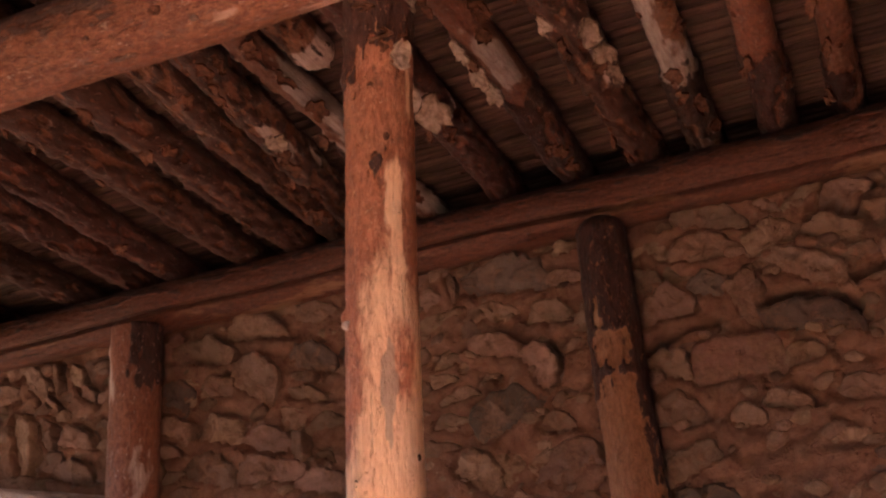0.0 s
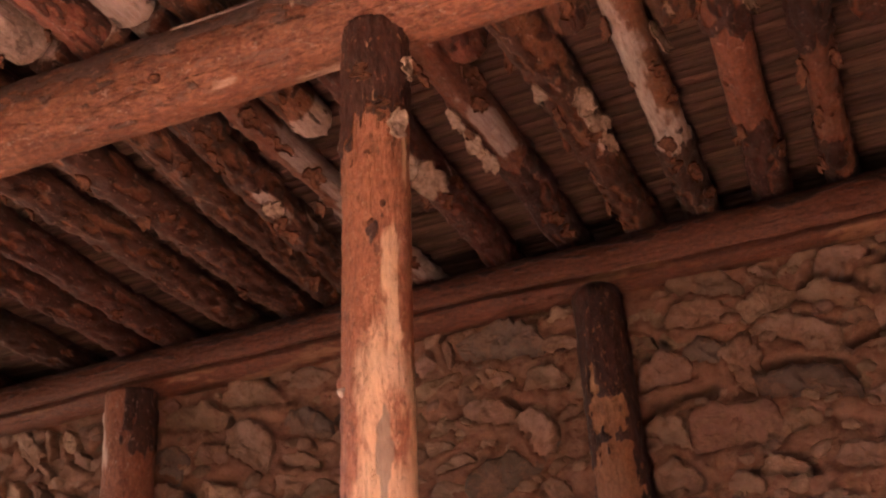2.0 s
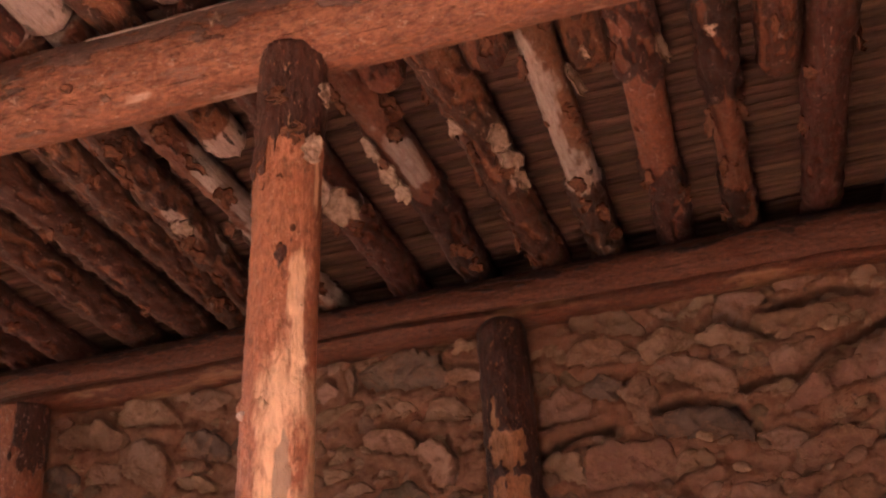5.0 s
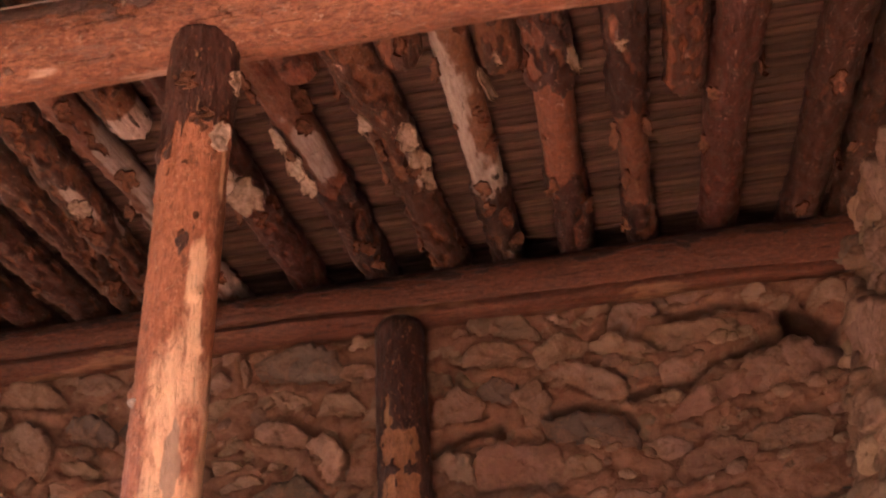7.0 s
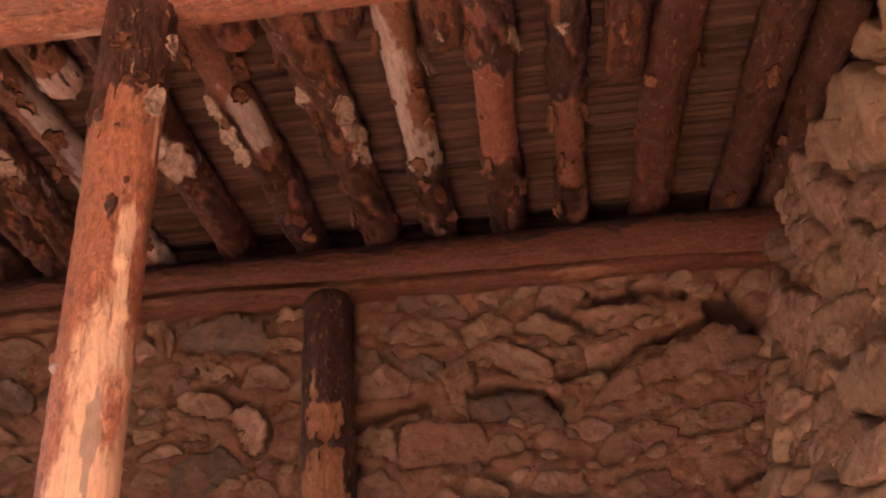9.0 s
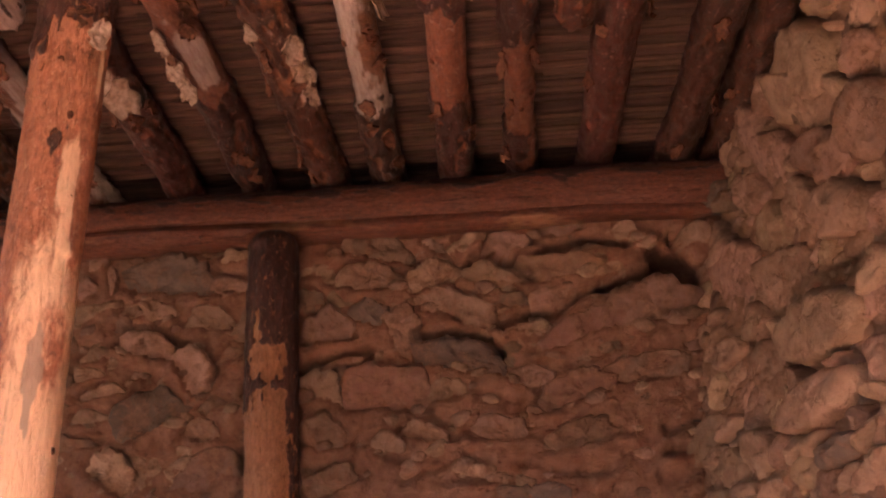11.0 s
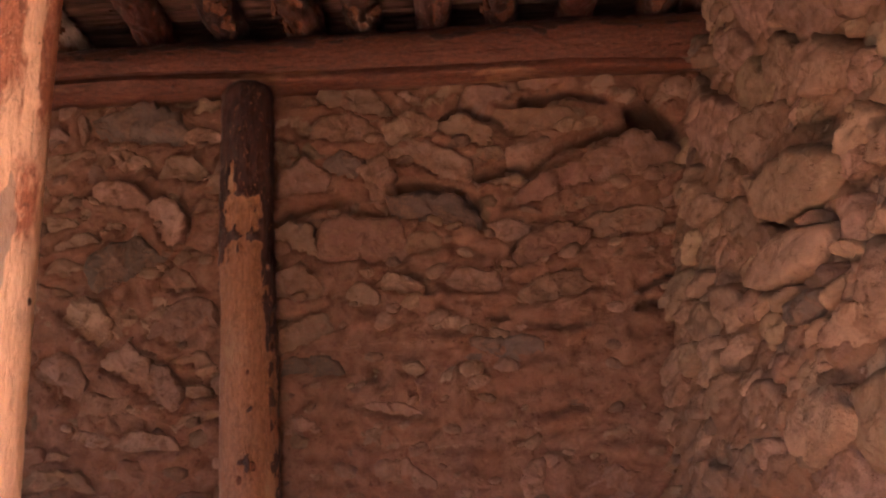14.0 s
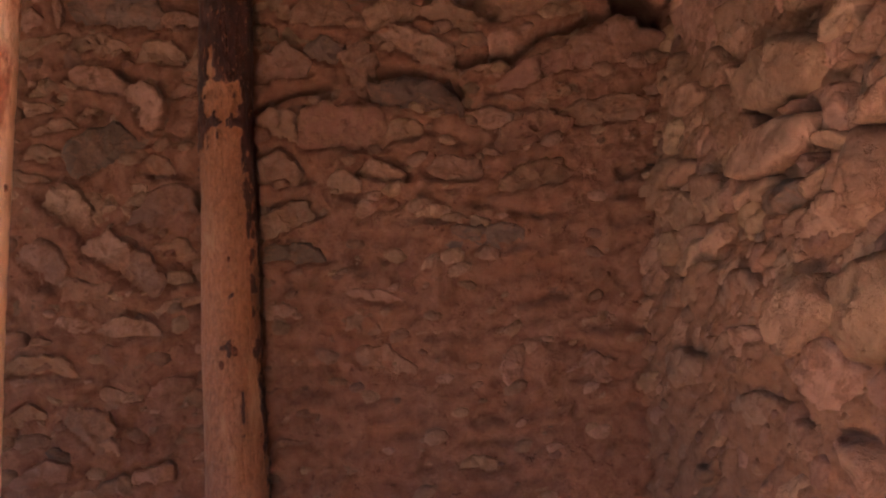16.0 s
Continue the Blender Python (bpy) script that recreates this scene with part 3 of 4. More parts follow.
# ---- the shell of the room ----
floor = tagged(box("floor", (-5.3, -1.4, -0.2), (2.3, 5.3, 0.0), EARTH), "bare trodden earth floor", "floor", kind="structure")
roof = tagged(box("roof_earth", (-5.3, -1.4, REED_Z + 0.05), (2.3, 5.3, REED_Z + 0.3), MUD), "packed earth roof over the reeds", "roof", kind="structure")
for name, lo, hi in (("wall_west", (-1.4, 0.0), (1.6, REED_Z + 0.05)), ("wall_west_end", (4.0, 0.0), (5.3, REED_Z + 0.05)),
                     ("wall_west_sill", (1.6, 0.0), (4.0, 0.8)), ("wall_west_head", (1.6, 2.9), (4.0, REED_Z + 0.05))):
    tagged(box(name, (-5.3, lo[0], lo[1]), (-5.0, hi[0], hi[1]), MUD_DRY), "mud-plastered side wall with an open window hole", "wall", kind="structure")
tagged(box("wall_core_north", (-5.0, 4.78, 0.0), (2.3, 5.3, BEAM_Z + 0.02), MUD), "core of the rubble wall", "wall", kind="structure")
tagged(box("wall_outer_north", (-5.0, 5.0, BEAM_Z + 0.02), (2.3, 5.3, REED_Z + 0.05), MUD), "outer rear wall behind the roof void", "wall", kind="structure")
tagged(box("wall_core_east", (1.75, -1.4, 0.0), (2.3, 4.5, REED_Z + 0.05), MUD), "core of the rubble side wall", "wall", kind="structure")
HOLE = (-1.5, 0.0, 1.45, 3.05)   # the opening towards the sun: from x, to x, sill, head
for name, lo, hi in (("wall_south", (-5.0, 0.0), (HOLE[0], REED_Z + 0.05)), ("wall_south_end", (HOLE[1], 0.0), (1.75, REED_Z + 0.05)),
                     ("wall_south_sill", (HOLE[0], 0.0), (HOLE[1], HOLE[2])), ("wall_south_head", (HOLE[0], HOLE[3]), (HOLE[1], REED_Z + 0.05))):
    tagged(box(name, (lo[0], -1.4, lo[1]), (hi[0], -1.0, hi[1]), MUD_DRY), "mud-plastered wall round an open window hole", "wall", kind="structure")
tagged(box("ground", (-40, -40, -0.5), (40, 40, -0.21), SOIL), "dark bare soil outside the building", "ground", kind="structure")


def ceiling_reeds():
    """Flattened reeds laid side by side along x, in one mesh."""
    rnd = random.Random(11)
    verts, faces = [], []
    y = -1.0
    while y < 5.0:
        w = rnd.choice((0.024, 0.035, 0.045, 0.06))
        x = -5.0 - rnd.uniform(0, 0.8)
        while x < 1.8:
            run = rnd.uniform(0.9, 2.2)
            n = max(3, int(run / 0.11))
            dip, skew, seed = rnd.uniform(0, 0.012), rnd.uniform(-0.012, 0.012), rnd.uniform(0, 99)
            base = len(verts)
            for i in range(n + 1):
                px = x + (run + 0.05) * i / n
                dy = skew * i / n + 0.007 * noise.noise(Vector((px * 3, seed, 0)))
                dz = -dip + 0.006 * noise.noise(Vector((px * 4, seed, 5)))
                for oy, oz in ((-0.56, 0.016), (-0.42, 0.001), (0.0, -0.006), (0.42, 0.001), (0.56, 0.016)):
                    verts.append((px, y + w * (0.5 + oy) + dy, REED_Z + oz + dz))
            for i in range(n):
                for k in range(4):
                    q = base + i * 5 + k
                    faces.append((q, q + 1, q + 6, q + 5))
            x += run
        y += w
    return tagged(link_mesh("ceiling", verts, faces, REED), "ceiling of brown split reeds laid over the joists", "ceiling", kind="structure")


ceiling_reeds()

# ---- girder, posts, wall plate ----
girder = tagged(
    log("girder", (-4.95, GIRDER_Y, BEAM_Z + 0.012), (1.8, GIRDER_Y, BEAM_Z - 0.004), 0.128, 0.12, GIRDER_WOOD, 3.0, 56, 0.014,
        lambda s, a: -0.7 + 1.1 * smooth(a, radians(225), radians(150)), lambda s, a: -0.45, 0.004, 0.03, grain=1.5,
        knots=((0.483, 215, 0.018, 0.012), (0.551, 200, 0.02, 0.014), (0.583, 190, 0.016, 0.014), (0.683, 230, 0.02, 0.01))),
    "thick red-brown peeled log girder carried by the post", "beam")

for x, angle, size in ((-1.56, 212, 0.016), (-0.3, 235, 0.010), (-2.6, 205, 0.010)):
    knot(girder, (-4.95, GIRDER_Y, BEAM_Z + 0.012), (1.8, GIRDER_Y, BEAM_Z - 0.004), 0.126, (x + 4.95) / 6.75, angle, size, (0.0, 0.0), 3.0)


GIRDER_ENDS = ((-4.95, GIRDER_Y, BEAM_Z + 0.012), (1.8, GIRDER_Y, BEAM_Z - 0.004))
log("splinter", (-1.50, GIRDER_Y - 0.114, BEAM_Z + 0.070), (-1.04, GIRDER_Y - 0.108, BEAM_Z + 0.078), 0.004, 0.003, FRONT_WOOD, 311.0, 8, 0.03, -0.8, 0.9, 0.001, 0.1, parent=girder, label="pale split-off sliver")
flake(girder, *GIRDER_ENDS, 0.126, (-1.10 + 4.95) / 6.75, 176, 0.035, 0.02, 0.0, FLAKE, 511, "bark_chip", 0.004, (0.0, 0.0), 3.0)


def plate_split(s):
    """The angle round the plate at which its long split runs."""
    return 208 + 85 * max(0.0, s - 0.66) + 3 * math.sin(9 * s)


plate = tagged(
    log("wall_plate", (-4.95, PLATE_Y, BEAM_Z - 0.012), (1.0, PLATE_Y, BEAM_Z - 0.002), 0.119, 0.117, PLATE_WOOD, 7.0, 100, 0.02,
        lambda s, a: -0.75 + 0.75 * smooth(math.sin(a), -0.15, 0.5), lambda s, a: -0.85 + 0.55 * smooth(a - radians(plate_split(s)), 0.0, 0.12) * smooth(radians(300) - a, 0.0, 0.2), 0.004, 0.025,
        grain=1.4, groove=(plate_split, 0.014, 0.055), knots=((0.7, 215, 0.02, 0.01), (0.85, 200, 0.025, 0.012))),
    "red-brown log wall plate with a long split", "beam")

POST_TOP = BEAM_Z - 0.085
POST_FOOT, POST_HEAD = (-1.038, 2.25, 0.0), (-0.931, 2.235, POST_TOP)


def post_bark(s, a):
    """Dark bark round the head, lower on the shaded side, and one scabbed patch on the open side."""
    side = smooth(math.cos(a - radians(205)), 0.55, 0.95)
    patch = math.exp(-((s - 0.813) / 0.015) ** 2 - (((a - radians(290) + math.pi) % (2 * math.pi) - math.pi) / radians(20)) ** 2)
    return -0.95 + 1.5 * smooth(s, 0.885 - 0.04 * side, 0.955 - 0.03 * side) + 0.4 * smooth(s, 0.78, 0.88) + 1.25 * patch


# peeled wood pales downwards; the palest foot also holds the sunlit floor's glow as colour
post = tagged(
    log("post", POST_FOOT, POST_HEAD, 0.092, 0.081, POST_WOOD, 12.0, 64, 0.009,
        # the last tone term puts shade into the colour of the left side
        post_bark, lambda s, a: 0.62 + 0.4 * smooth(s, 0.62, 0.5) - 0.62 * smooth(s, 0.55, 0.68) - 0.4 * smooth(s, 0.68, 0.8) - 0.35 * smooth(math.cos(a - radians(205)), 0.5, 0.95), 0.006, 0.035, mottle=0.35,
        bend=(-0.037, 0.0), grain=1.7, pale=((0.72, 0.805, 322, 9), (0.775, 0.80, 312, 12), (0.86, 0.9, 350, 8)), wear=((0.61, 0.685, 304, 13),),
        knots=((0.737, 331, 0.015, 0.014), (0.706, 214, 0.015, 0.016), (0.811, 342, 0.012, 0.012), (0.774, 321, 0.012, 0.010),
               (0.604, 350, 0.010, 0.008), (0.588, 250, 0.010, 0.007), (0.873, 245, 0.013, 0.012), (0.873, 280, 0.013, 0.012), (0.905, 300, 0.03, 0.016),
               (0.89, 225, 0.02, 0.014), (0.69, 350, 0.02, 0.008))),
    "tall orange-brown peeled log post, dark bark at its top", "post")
flake(post, POST_FOOT, POST_HEAD, 0.084, 0.902, 331, 0.07, 0.045, 0.010, FLAKE, 5, "bark_chip", 0.004, (-0.037, 0.0), 12.0)
flake(post, POST_FOOT, POST_HEAD, 0.084, 0.955, 352, 0.05, 0.03, 0.010, FLAKE, 8, "bark_chip", 0.004, (-0.037, 0.0), 12.0)
for s, angle, size in ((0.737, 331, 0.010), (0.811, 342, 0.009), (0.774, 321, 0.008), (0.604, 350, 0.006), (0.588, 250, 0.007), (0.873, 250, 0.010), (0.876, 280, 0.009),
                       (0.818, 286, 0.012), (0.835, 305, 0.008), (0.905, 300, 0.014), (0.706, 216, 0.012)):
    knot(post, POST_FOOT, POST_HEAD, 0.092 - 0.011 * s + 0.004, s, angle, size, (-0.037, 0.0), 12.0)
log("branch_stub", (-1.036, 2.200, 2.258), (-1.057, 2.168, 2.260), 0.014, 0.012, FRONT_WOOD, 317.0, 16, 0.006, -0.8, 0.8, 0.001, 0.08, blunt=0.012, parent=post, label="pale cut branch stub")
chip = random.Random(77)
for i in range(3):
    flake(post, POST_FOOT, POST_HEAD, 0.0835, chip.uniform(0.86, 0.97), chip.uniform(225, 360), chip.uniform(0.04, 0.08), chip.uniform(0.02, 0.04), chip.uniform(0.001, 0.005),
          BARK_FLAKE, 60 + i, "bark_chip", 0.003, (-0.037, 0.0), 12.0)
STAKE_FOOT, STAKE_HEAD = (-0.842, 4.17, 0.0), (-0.862, 4.135, BEAM_Z - 0.115)


def stake_bark(s, a):
    """Bark on the head and down the far edge, peeled off the face below."""
    edge = smooth(math.cos(a - radians(5)), 0.42 + 0.35 * smooth(s, 0.75, 0.4), 0.75 + 0.2 * smooth(s, 0.75, 0.4))
    near = smooth(math.cos(a - radians(190)), 0.6, 0.9) * smooth(s, 0.74, 0.8)
    ring = math.exp(-((s - 0.800) / 0.006) ** 2) + math.exp(-((s - 0.853) / 0.004) ** 2)
    scab = math.exp(-((s - 0.54) / 0.018) ** 2 - (((a - radians(274) + math.pi) % (2 * math.pi) - math.pi) / radians(14)) ** 2)
    scab += 0.8 * math.exp(-((s - 0.47) / 0.03) ** 2 - (((a - radians(300) + math.pi) % (2 * math.pi) - math.pi) / radians(8)) ** 2)
    torn = 0.55 * noise.noise(Vector((3 * math.cos(a), 3 * math.sin(a), 45 * s))) + 0.5 * noise.noise(Vector((7 * math.cos(a), 7 * math.sin(a), 110 * s)))
    return -0.95 + 1.7 * smooth(s, 0.84, 0.88) + (1.0 + 0.25 * smooth(s, 0.72, 0.8)) * edge + 1.1 * near + 0.9 * ring + 0.35 * smooth(s, 0.72, 0.78) + 1.15 * scab + torn


wall_post = tagged(
    log("wall_post", STAKE_FOOT, STAKE_HEAD, 0.128, 0.088, STAKE_WOOD, 21.0, 48, 0.010, stake_bark, -0.3, 0.009, 0.05, bend=(-0.012, 0.0), grain=1.3, mottle=0.6, blunt=0.06,
        pale=((0.925, 0.945, 258, 12), (0.86, 0.885, 245, 9), (0.865, 0.885, 305, 7)),
        knots=((0.55, 268, 0.022, 0.010), (0.7, 250, 0.016, 0.008))),
    "log post against the stone wall, half its dark bark peeled", "post", "wall posts")
for s, angle, size in ((0.548, 270, 0.020), (0.535, 288, 0.014), (0.52, 262, 0.012), (0.70, 250, 0.009), (0.64, 280, 0.008)):
    knot(wall_post, STAKE_FOOT, STAKE_HEAD, 0.128 - 0.04 * s + 0.003, s, angle, size, (-0.012, 0.0), 21.0)
tagged(
    log("wall_post", (-3.125, 4.17, 0.0), (-3.075, 4.14, BEAM_Z - 0.115), 0.118, 0.113, PEELED_WOOD, 33.0, 40, 0.014,
        lambda s, a: -0.9 + 1.3 * smooth(s, 0.88, 0.93) * smooth(math.cos(a - radians(0)), -0.1, 0.5), -0.5, 0.008, 0.04),
    "thick brown log post under the wall plate", "post", "wall posts")

# ---- joists from the girder to the rear wall ----
JOISTS = (
    # x at the girder, x at the wall, radius, bark, tone, name of the look
    (-4.72, -4.74, 0.07, 0.15, -0.6), (-4.4, -4.42, 0.068, 0.2, -0.6), (-4.08, -4.1, 0.07, 0.1, -0.6), (-3.5, -3.52, 0.064, 0.2, -0.6),
    (-3.05, -3.18, 0.064, 0.12, -0.6), (-2.78, -2.91, 0.064, 0.15, -0.6), (-2.55, -2.57, 0.066, 0.1, -0.6), (-2.22, -2.26, 0.065, 0.15, -0.6),
    (-1.95, -2.08, 0.06, 0.12, -0.6), (-1.74, -1.93, 0.06, 0.1, -0.55), (-1.61, -1.62, 0.058, -0.5, -0.1), (-1.24, -1.27, 0.062, 0.3, -0.6),
    (-0.98, -0.97, 0.066, 0.2, -0.6), (-0.68, -0.64, 0.066, 0.2, -0.5), (-0.36, -0.40, 0.062, -0.4, -0.15), (-0.07, -0.11, 0.064, 0.0, -0.7),
    (0.17, 0.18, 0.056, -0.35, -0.5), (0.54, 0.48, 0.064, 0.6, -0.9), (0.84, 0.78, 0.066, 0.6, -0.9), (1.01, 0.97, 0.06, 0.6, -0.9),
)
PALE = {9: ((0.39, 0.49, 70, 32),), 10: ((0.30, 0.62, 45, 55),), 11: ((0.41, 0.48, 90, 45),), 12: ((0.36, 0.485, 62, 42),), 13: ((0.34, 0.37, 140, 25), (0.40, 0.52, 40, 20)),
        14: ((0.24, 0.56, 132, 30),)}
PEELED = {12: (0.1, 0.5), 14: (0.0, 0.58), 15: (0.36, 0.56), 16: (0.42, 0.66)}   # the stretch of a joist that is free of bark
START = 2.175                                                  # the joists begin on the top of the girder


def along(s):
    """Share of a joist's length from its share of the stretch between y 2.08 and 4.8."""
    return (2.08 + 2.72 * s - START) / (4.8 - START)


for k, (x0, x1, r, bark, tone) in enumerate(JOISTS):
    rnd = random.Random(50 + k)
    p0, p1 = (x0, START, JOIST_Z + r + 0.002), (x1 + (x1 - x0) * 0.2, 4.8, JOIST_Z + r)
    sway = (rnd.uniform(-0.03, 0.03), 0.0)
    knots = tuple((rnd.uniform(0.25, 0.9), rnd.uniform(20, 160), rnd.uniform(0.015, 0.028), rnd.uniform(0.008, 0.018)) for _ in range(4))
    pale_label = {10: "stripped pale grey joist log", 14: "joist log with a long pale stripped side", 15: "red peeled joist log",
                  16: "knotty joist log with peeled orange face"}.get(k, "dark joist log with rough flaking bark")
    joist = tagged(
        log("joist", p0, p1, r * rnd.uniform(0.96, 1.08), r * rnd.uniform(0.9, 1.0), PEELED_WOOD if k in PEELED or k == 10 else JOIST_WOOD, 40.0 + k, 36, 0.013, (lambda s, a: 0.25 - 0.95 * smooth(s, along(PEELED[k][0]) - 0.02, along(PEELED[k][0]) + 0.02) * smooth(s, along(PEELED[k][1]) + 0.02, along(PEELED[k][1]) - 0.02)) if k in PEELED else bark + (0.13 if k < 9 else 0.0), tone, 0.015, 0.11,
            bend=sway, knots=knots, pale=tuple((along(s0), along(s1), pa, pw) for s0, s1, pa, pw in PALE.get(k, ()))),
        pale_label, "joist", "joists to the rear wall")
    flakes = {12: ((0.36, 135, 0.10, 0.05, 0.022), (0.42, 132, 0.13, 0.06, 0.03), (0.47, 125, 0.11, 0.05, 0.03)), 11: ((0.40, 100, 0.14, 0.08, 0.045), (0.46, 70, 0.15, 0.07, 0.045)),
              13: ((0.36, 130, 0.10, 0.04, 0.015), (0.40, 45, 0.12, 0.05, 0.03), (0.46, 38, 0.14, 0.045, 0.025), (0.52, 40, 0.12, 0.035, 0.02)), 9: ((0.44, 70, 0.10, 0.05, 0.012),),
              15: ((0.3, 30, 0.12, 0.03, 0.02),), 14: ((0.33, 20, 0.16, 0.03, 0.025),), 16: ((0.27, 105, 0.05, 0.02, 0.01),)}.get(k, ())
    for i, (s, angle, lon, wide, lift) in enumerate(flakes):
        flake(joist, p0, p1, r, along(s), angle, lon, wide, lift, FLAKE, 10 * k + i, "bark_flake", 0.008, sway, 40.0 + k)

    for s, angle, wide, _ in knots[:3]:
        knot(joist, p0, p1, r + 0.012, s, angle, 0.6 * wide, sway, 40.0 + k)
    for i in range(9 if 8 < k < 15 else 4):
        flake(joist, p0, p1, r + 0.002, rnd.uniform(0.12, 0.75), rnd.uniform(15, 165), rnd.uniform(0.04, 0.12), rnd.uniform(0.015, 0.04), rnd.uniform(0.008, 0.028),
              BARK_FLAKE, 1000 + 20 * k + i, "bark_flake", 0.008, sway, 40.0 + k)

# ---- front joists, close together, lapped over the girder ----
LAPS = {-0.85: 2.80, -0.52: 2.80, -0.22: 2.92, 0.33: 3.2, -1.46: 2.95, -1.80: 2.86}
xs = [-4.95 + 0.185 * i for i in range(36)]
TONES = {16: -0.2, 18: 0.45, 20: 0.2, 21: -0.2}   # how worn and pale some of them are
for k, x in enumerate(xs):
    rnd = random.Random(200 + k)
    end = 2.21 + rnd.uniform(0, 0.03)
    for lx, ly in LAPS.items():
        if abs(lx - x) < 0.093:
            x, end = lx, ly
    clash = any(abs(x - (a + (b - a) * (end - 2.08) / 2.72)) < 0.12 for a, b, *_ in JOISTS)
    r = rnd.uniform(0.074, 0.086) if end < 2.5 else rnd.uniform(0.064, 0.072)
    if end < 2.5 and clash:
        end = START - 0.006 if any(abs(x - a) < 0.11 for a, *_ in JOISTS) else end
    tone = -0.8 if end > 2.5 else TONES.get(k, rnd.choice((-0.3, -0.1, 0.3)))
    front = tagged(
        log("front_joist", (x + rnd.uniform(-0.02, 0.02), -1.0, JOIST_Z + r), (x, end, JOIST_Z + r), r * 1.05, r, JOIST_WOOD if end > 2.5 else FRONT_WOOD, 90.0 + k, 28, 0.03 if not -2.4 < x < -0.8 else 0.016,
            rnd.uniform(-0.1, 0.05) if end > 2.5 else rnd.uniform(-0.55, -0.1), (lambda s, a: -0.8 + 2.2 * smooth(s, 0.95, 0.975)) if x == -1.46 else tone, 0.007, 0.06, grain=1.5, mottle=0.5, blunt=0.04, ends=0.05 if end > 2.5 else 0.03,
            pale=((0.975, 1.1, 0, 400),) if x == -1.46 else ()),
        "brown joist log laid close to its neighbours", "joist", "front joists")
    q0, q1 = (x, -1.0, JOIST_Z + r), (x, end, JOIST_Z + r)
    for i in range(2):
        knot(front, q0, q1, r + 0.005, rnd.uniform(0.7, 0.95), rnd.uniform(50, 130), rnd.uniform(0.007, 0.013), (0.0, 0.0), 90.0 + k)
    for i in range(4 if x > -2.4 else 2):
        flake(front, q0, q1, r + 0.002, rnd.uniform(0.72, 0.98), rnd.uniform(25, 155), rnd.uniform(0.03, 0.09), rnd.uniform(0.012, 0.03), rnd.uniform(0.006, 0.02),
              rnd.choice((BARK_FLAKE, BARK_FLAKE, FLAKE)), 3000 + 10 * k + i, "bark_flake", 0.004, (0.0, 0.0), 90.0 + k)

# a split pole laid on the wall side at the far end of the wall
tagged(log("pole", (-4.95, 4.16, 2.78), (-3.22, 4.16, 2.40), 0.05, 0.045, FRONT_WOOD, 301.0, 24, 0.02, -0.5, 0.2, 0.004, 0.05),
       "pale peeled pole leaning along the stone wall", "pole")

# ---- the stone walls, last ----
STONES_UNDER_PLATE = (
    # along the wall, up, length, height, tilt, kind (0 grey, 1 buff, 2 reddish, 3 slate, 4 pale), how proud
    (-0.45, 3.14, 0.3, 0.11, -13, 0, 0.6), (-1.56, 3.1, 0.11, 0.06, -85, 0, 0.6), (-1.31, 3.07, 0.34, 0.21, -7, 3, 0.7), (-0.49, 3.02, 0.29, 0.13, -4, 1, 1),
    (-0.22, 3.01, 0.21, 0.14, 13, 1, 0.9), (0.24, 3.01, 0.43, 0.14, 1, 2, 0.9), (-0.01, 2.99, 0.21, 0.12, -21, 1, 1), (-1.38, 2.95, 0.2, 0.08, -5, 1, 0.6),
    (-1.14, 2.89, 0.23, 0.11, -5, 0, 0.7), (-0.5, 2.87, 0.14, 0.13, -20, 3, 0.6), (-0.16, 2.87, 0.3, 0.16, -20, 0, 0.7), (0.65, 2.83, 0.37, 0.22, 9, 0, 1.1),
)
STONES_AT_HEAD_HEIGHT = (
    # as above
    (-0.67, 2.81, 0.21, 0.16, 5, 0, 0.9), (-0.38, 2.81, 0.17, 0.16, -76, 0, 0.8), (-1.4, 2.8, 0.22, 0.11, -14, 1, 1), (0.35, 2.76, 0.34, 0.12, 18, 2, 0.8),
    (-1.22, 2.69, 0.18, 0.16, -63, 1, 1.2), (-0.15, 2.67, 0.35, 0.18, -12, 3, 1.1), (-0.69, 2.58, 0.18, 0.13, -27, 0, 0.7), (0.57, 2.56, 0.33, 0.14, 7, 0, 0.4),
    (-0.44, 2.53, 0.33, 0.23, -5, 2, 0.8), (-0.19, 2.53, 0.14, 0.1, 7, 1, 0.9), (-1.37, 2.51, 0.28, 0.22, 25, 3, 0.8),
)
STONES_AT_EYE_HEIGHT = (
    # as above
    (0.3, 2.5, 0.28, 0.14, 18, 2, 0.9), (-0.71, 2.39, 0.2, 0.16, -8, 0, 0.9), (-0.29, 2.37, 0.17, 0.09, -14, 1, 1.2), (-0.0, 2.36, 0.22, 0.14, -3, 0, 0.6),
    (-0.44, 2.32, 0.14, 0.13, -28, 0, 0.7), (0.31, 2.32, 0.26, 0.14, 10, 2, 0.5), (-0.67, 2.2, 0.24, 0.13, 18, 0, 0.9), (-0.09, 2.19, 0.13, 0.09, -3, 1, 0.6),
    (0.06, 2.07, 0.33, 0.17, 7, 3, 0.6), (-0.64, 2.07, 0.24, 0.1, -4, 3, 0.8), (-0.15, 1.97, 0.18, 0.17, 90, 2, 0.5),
)
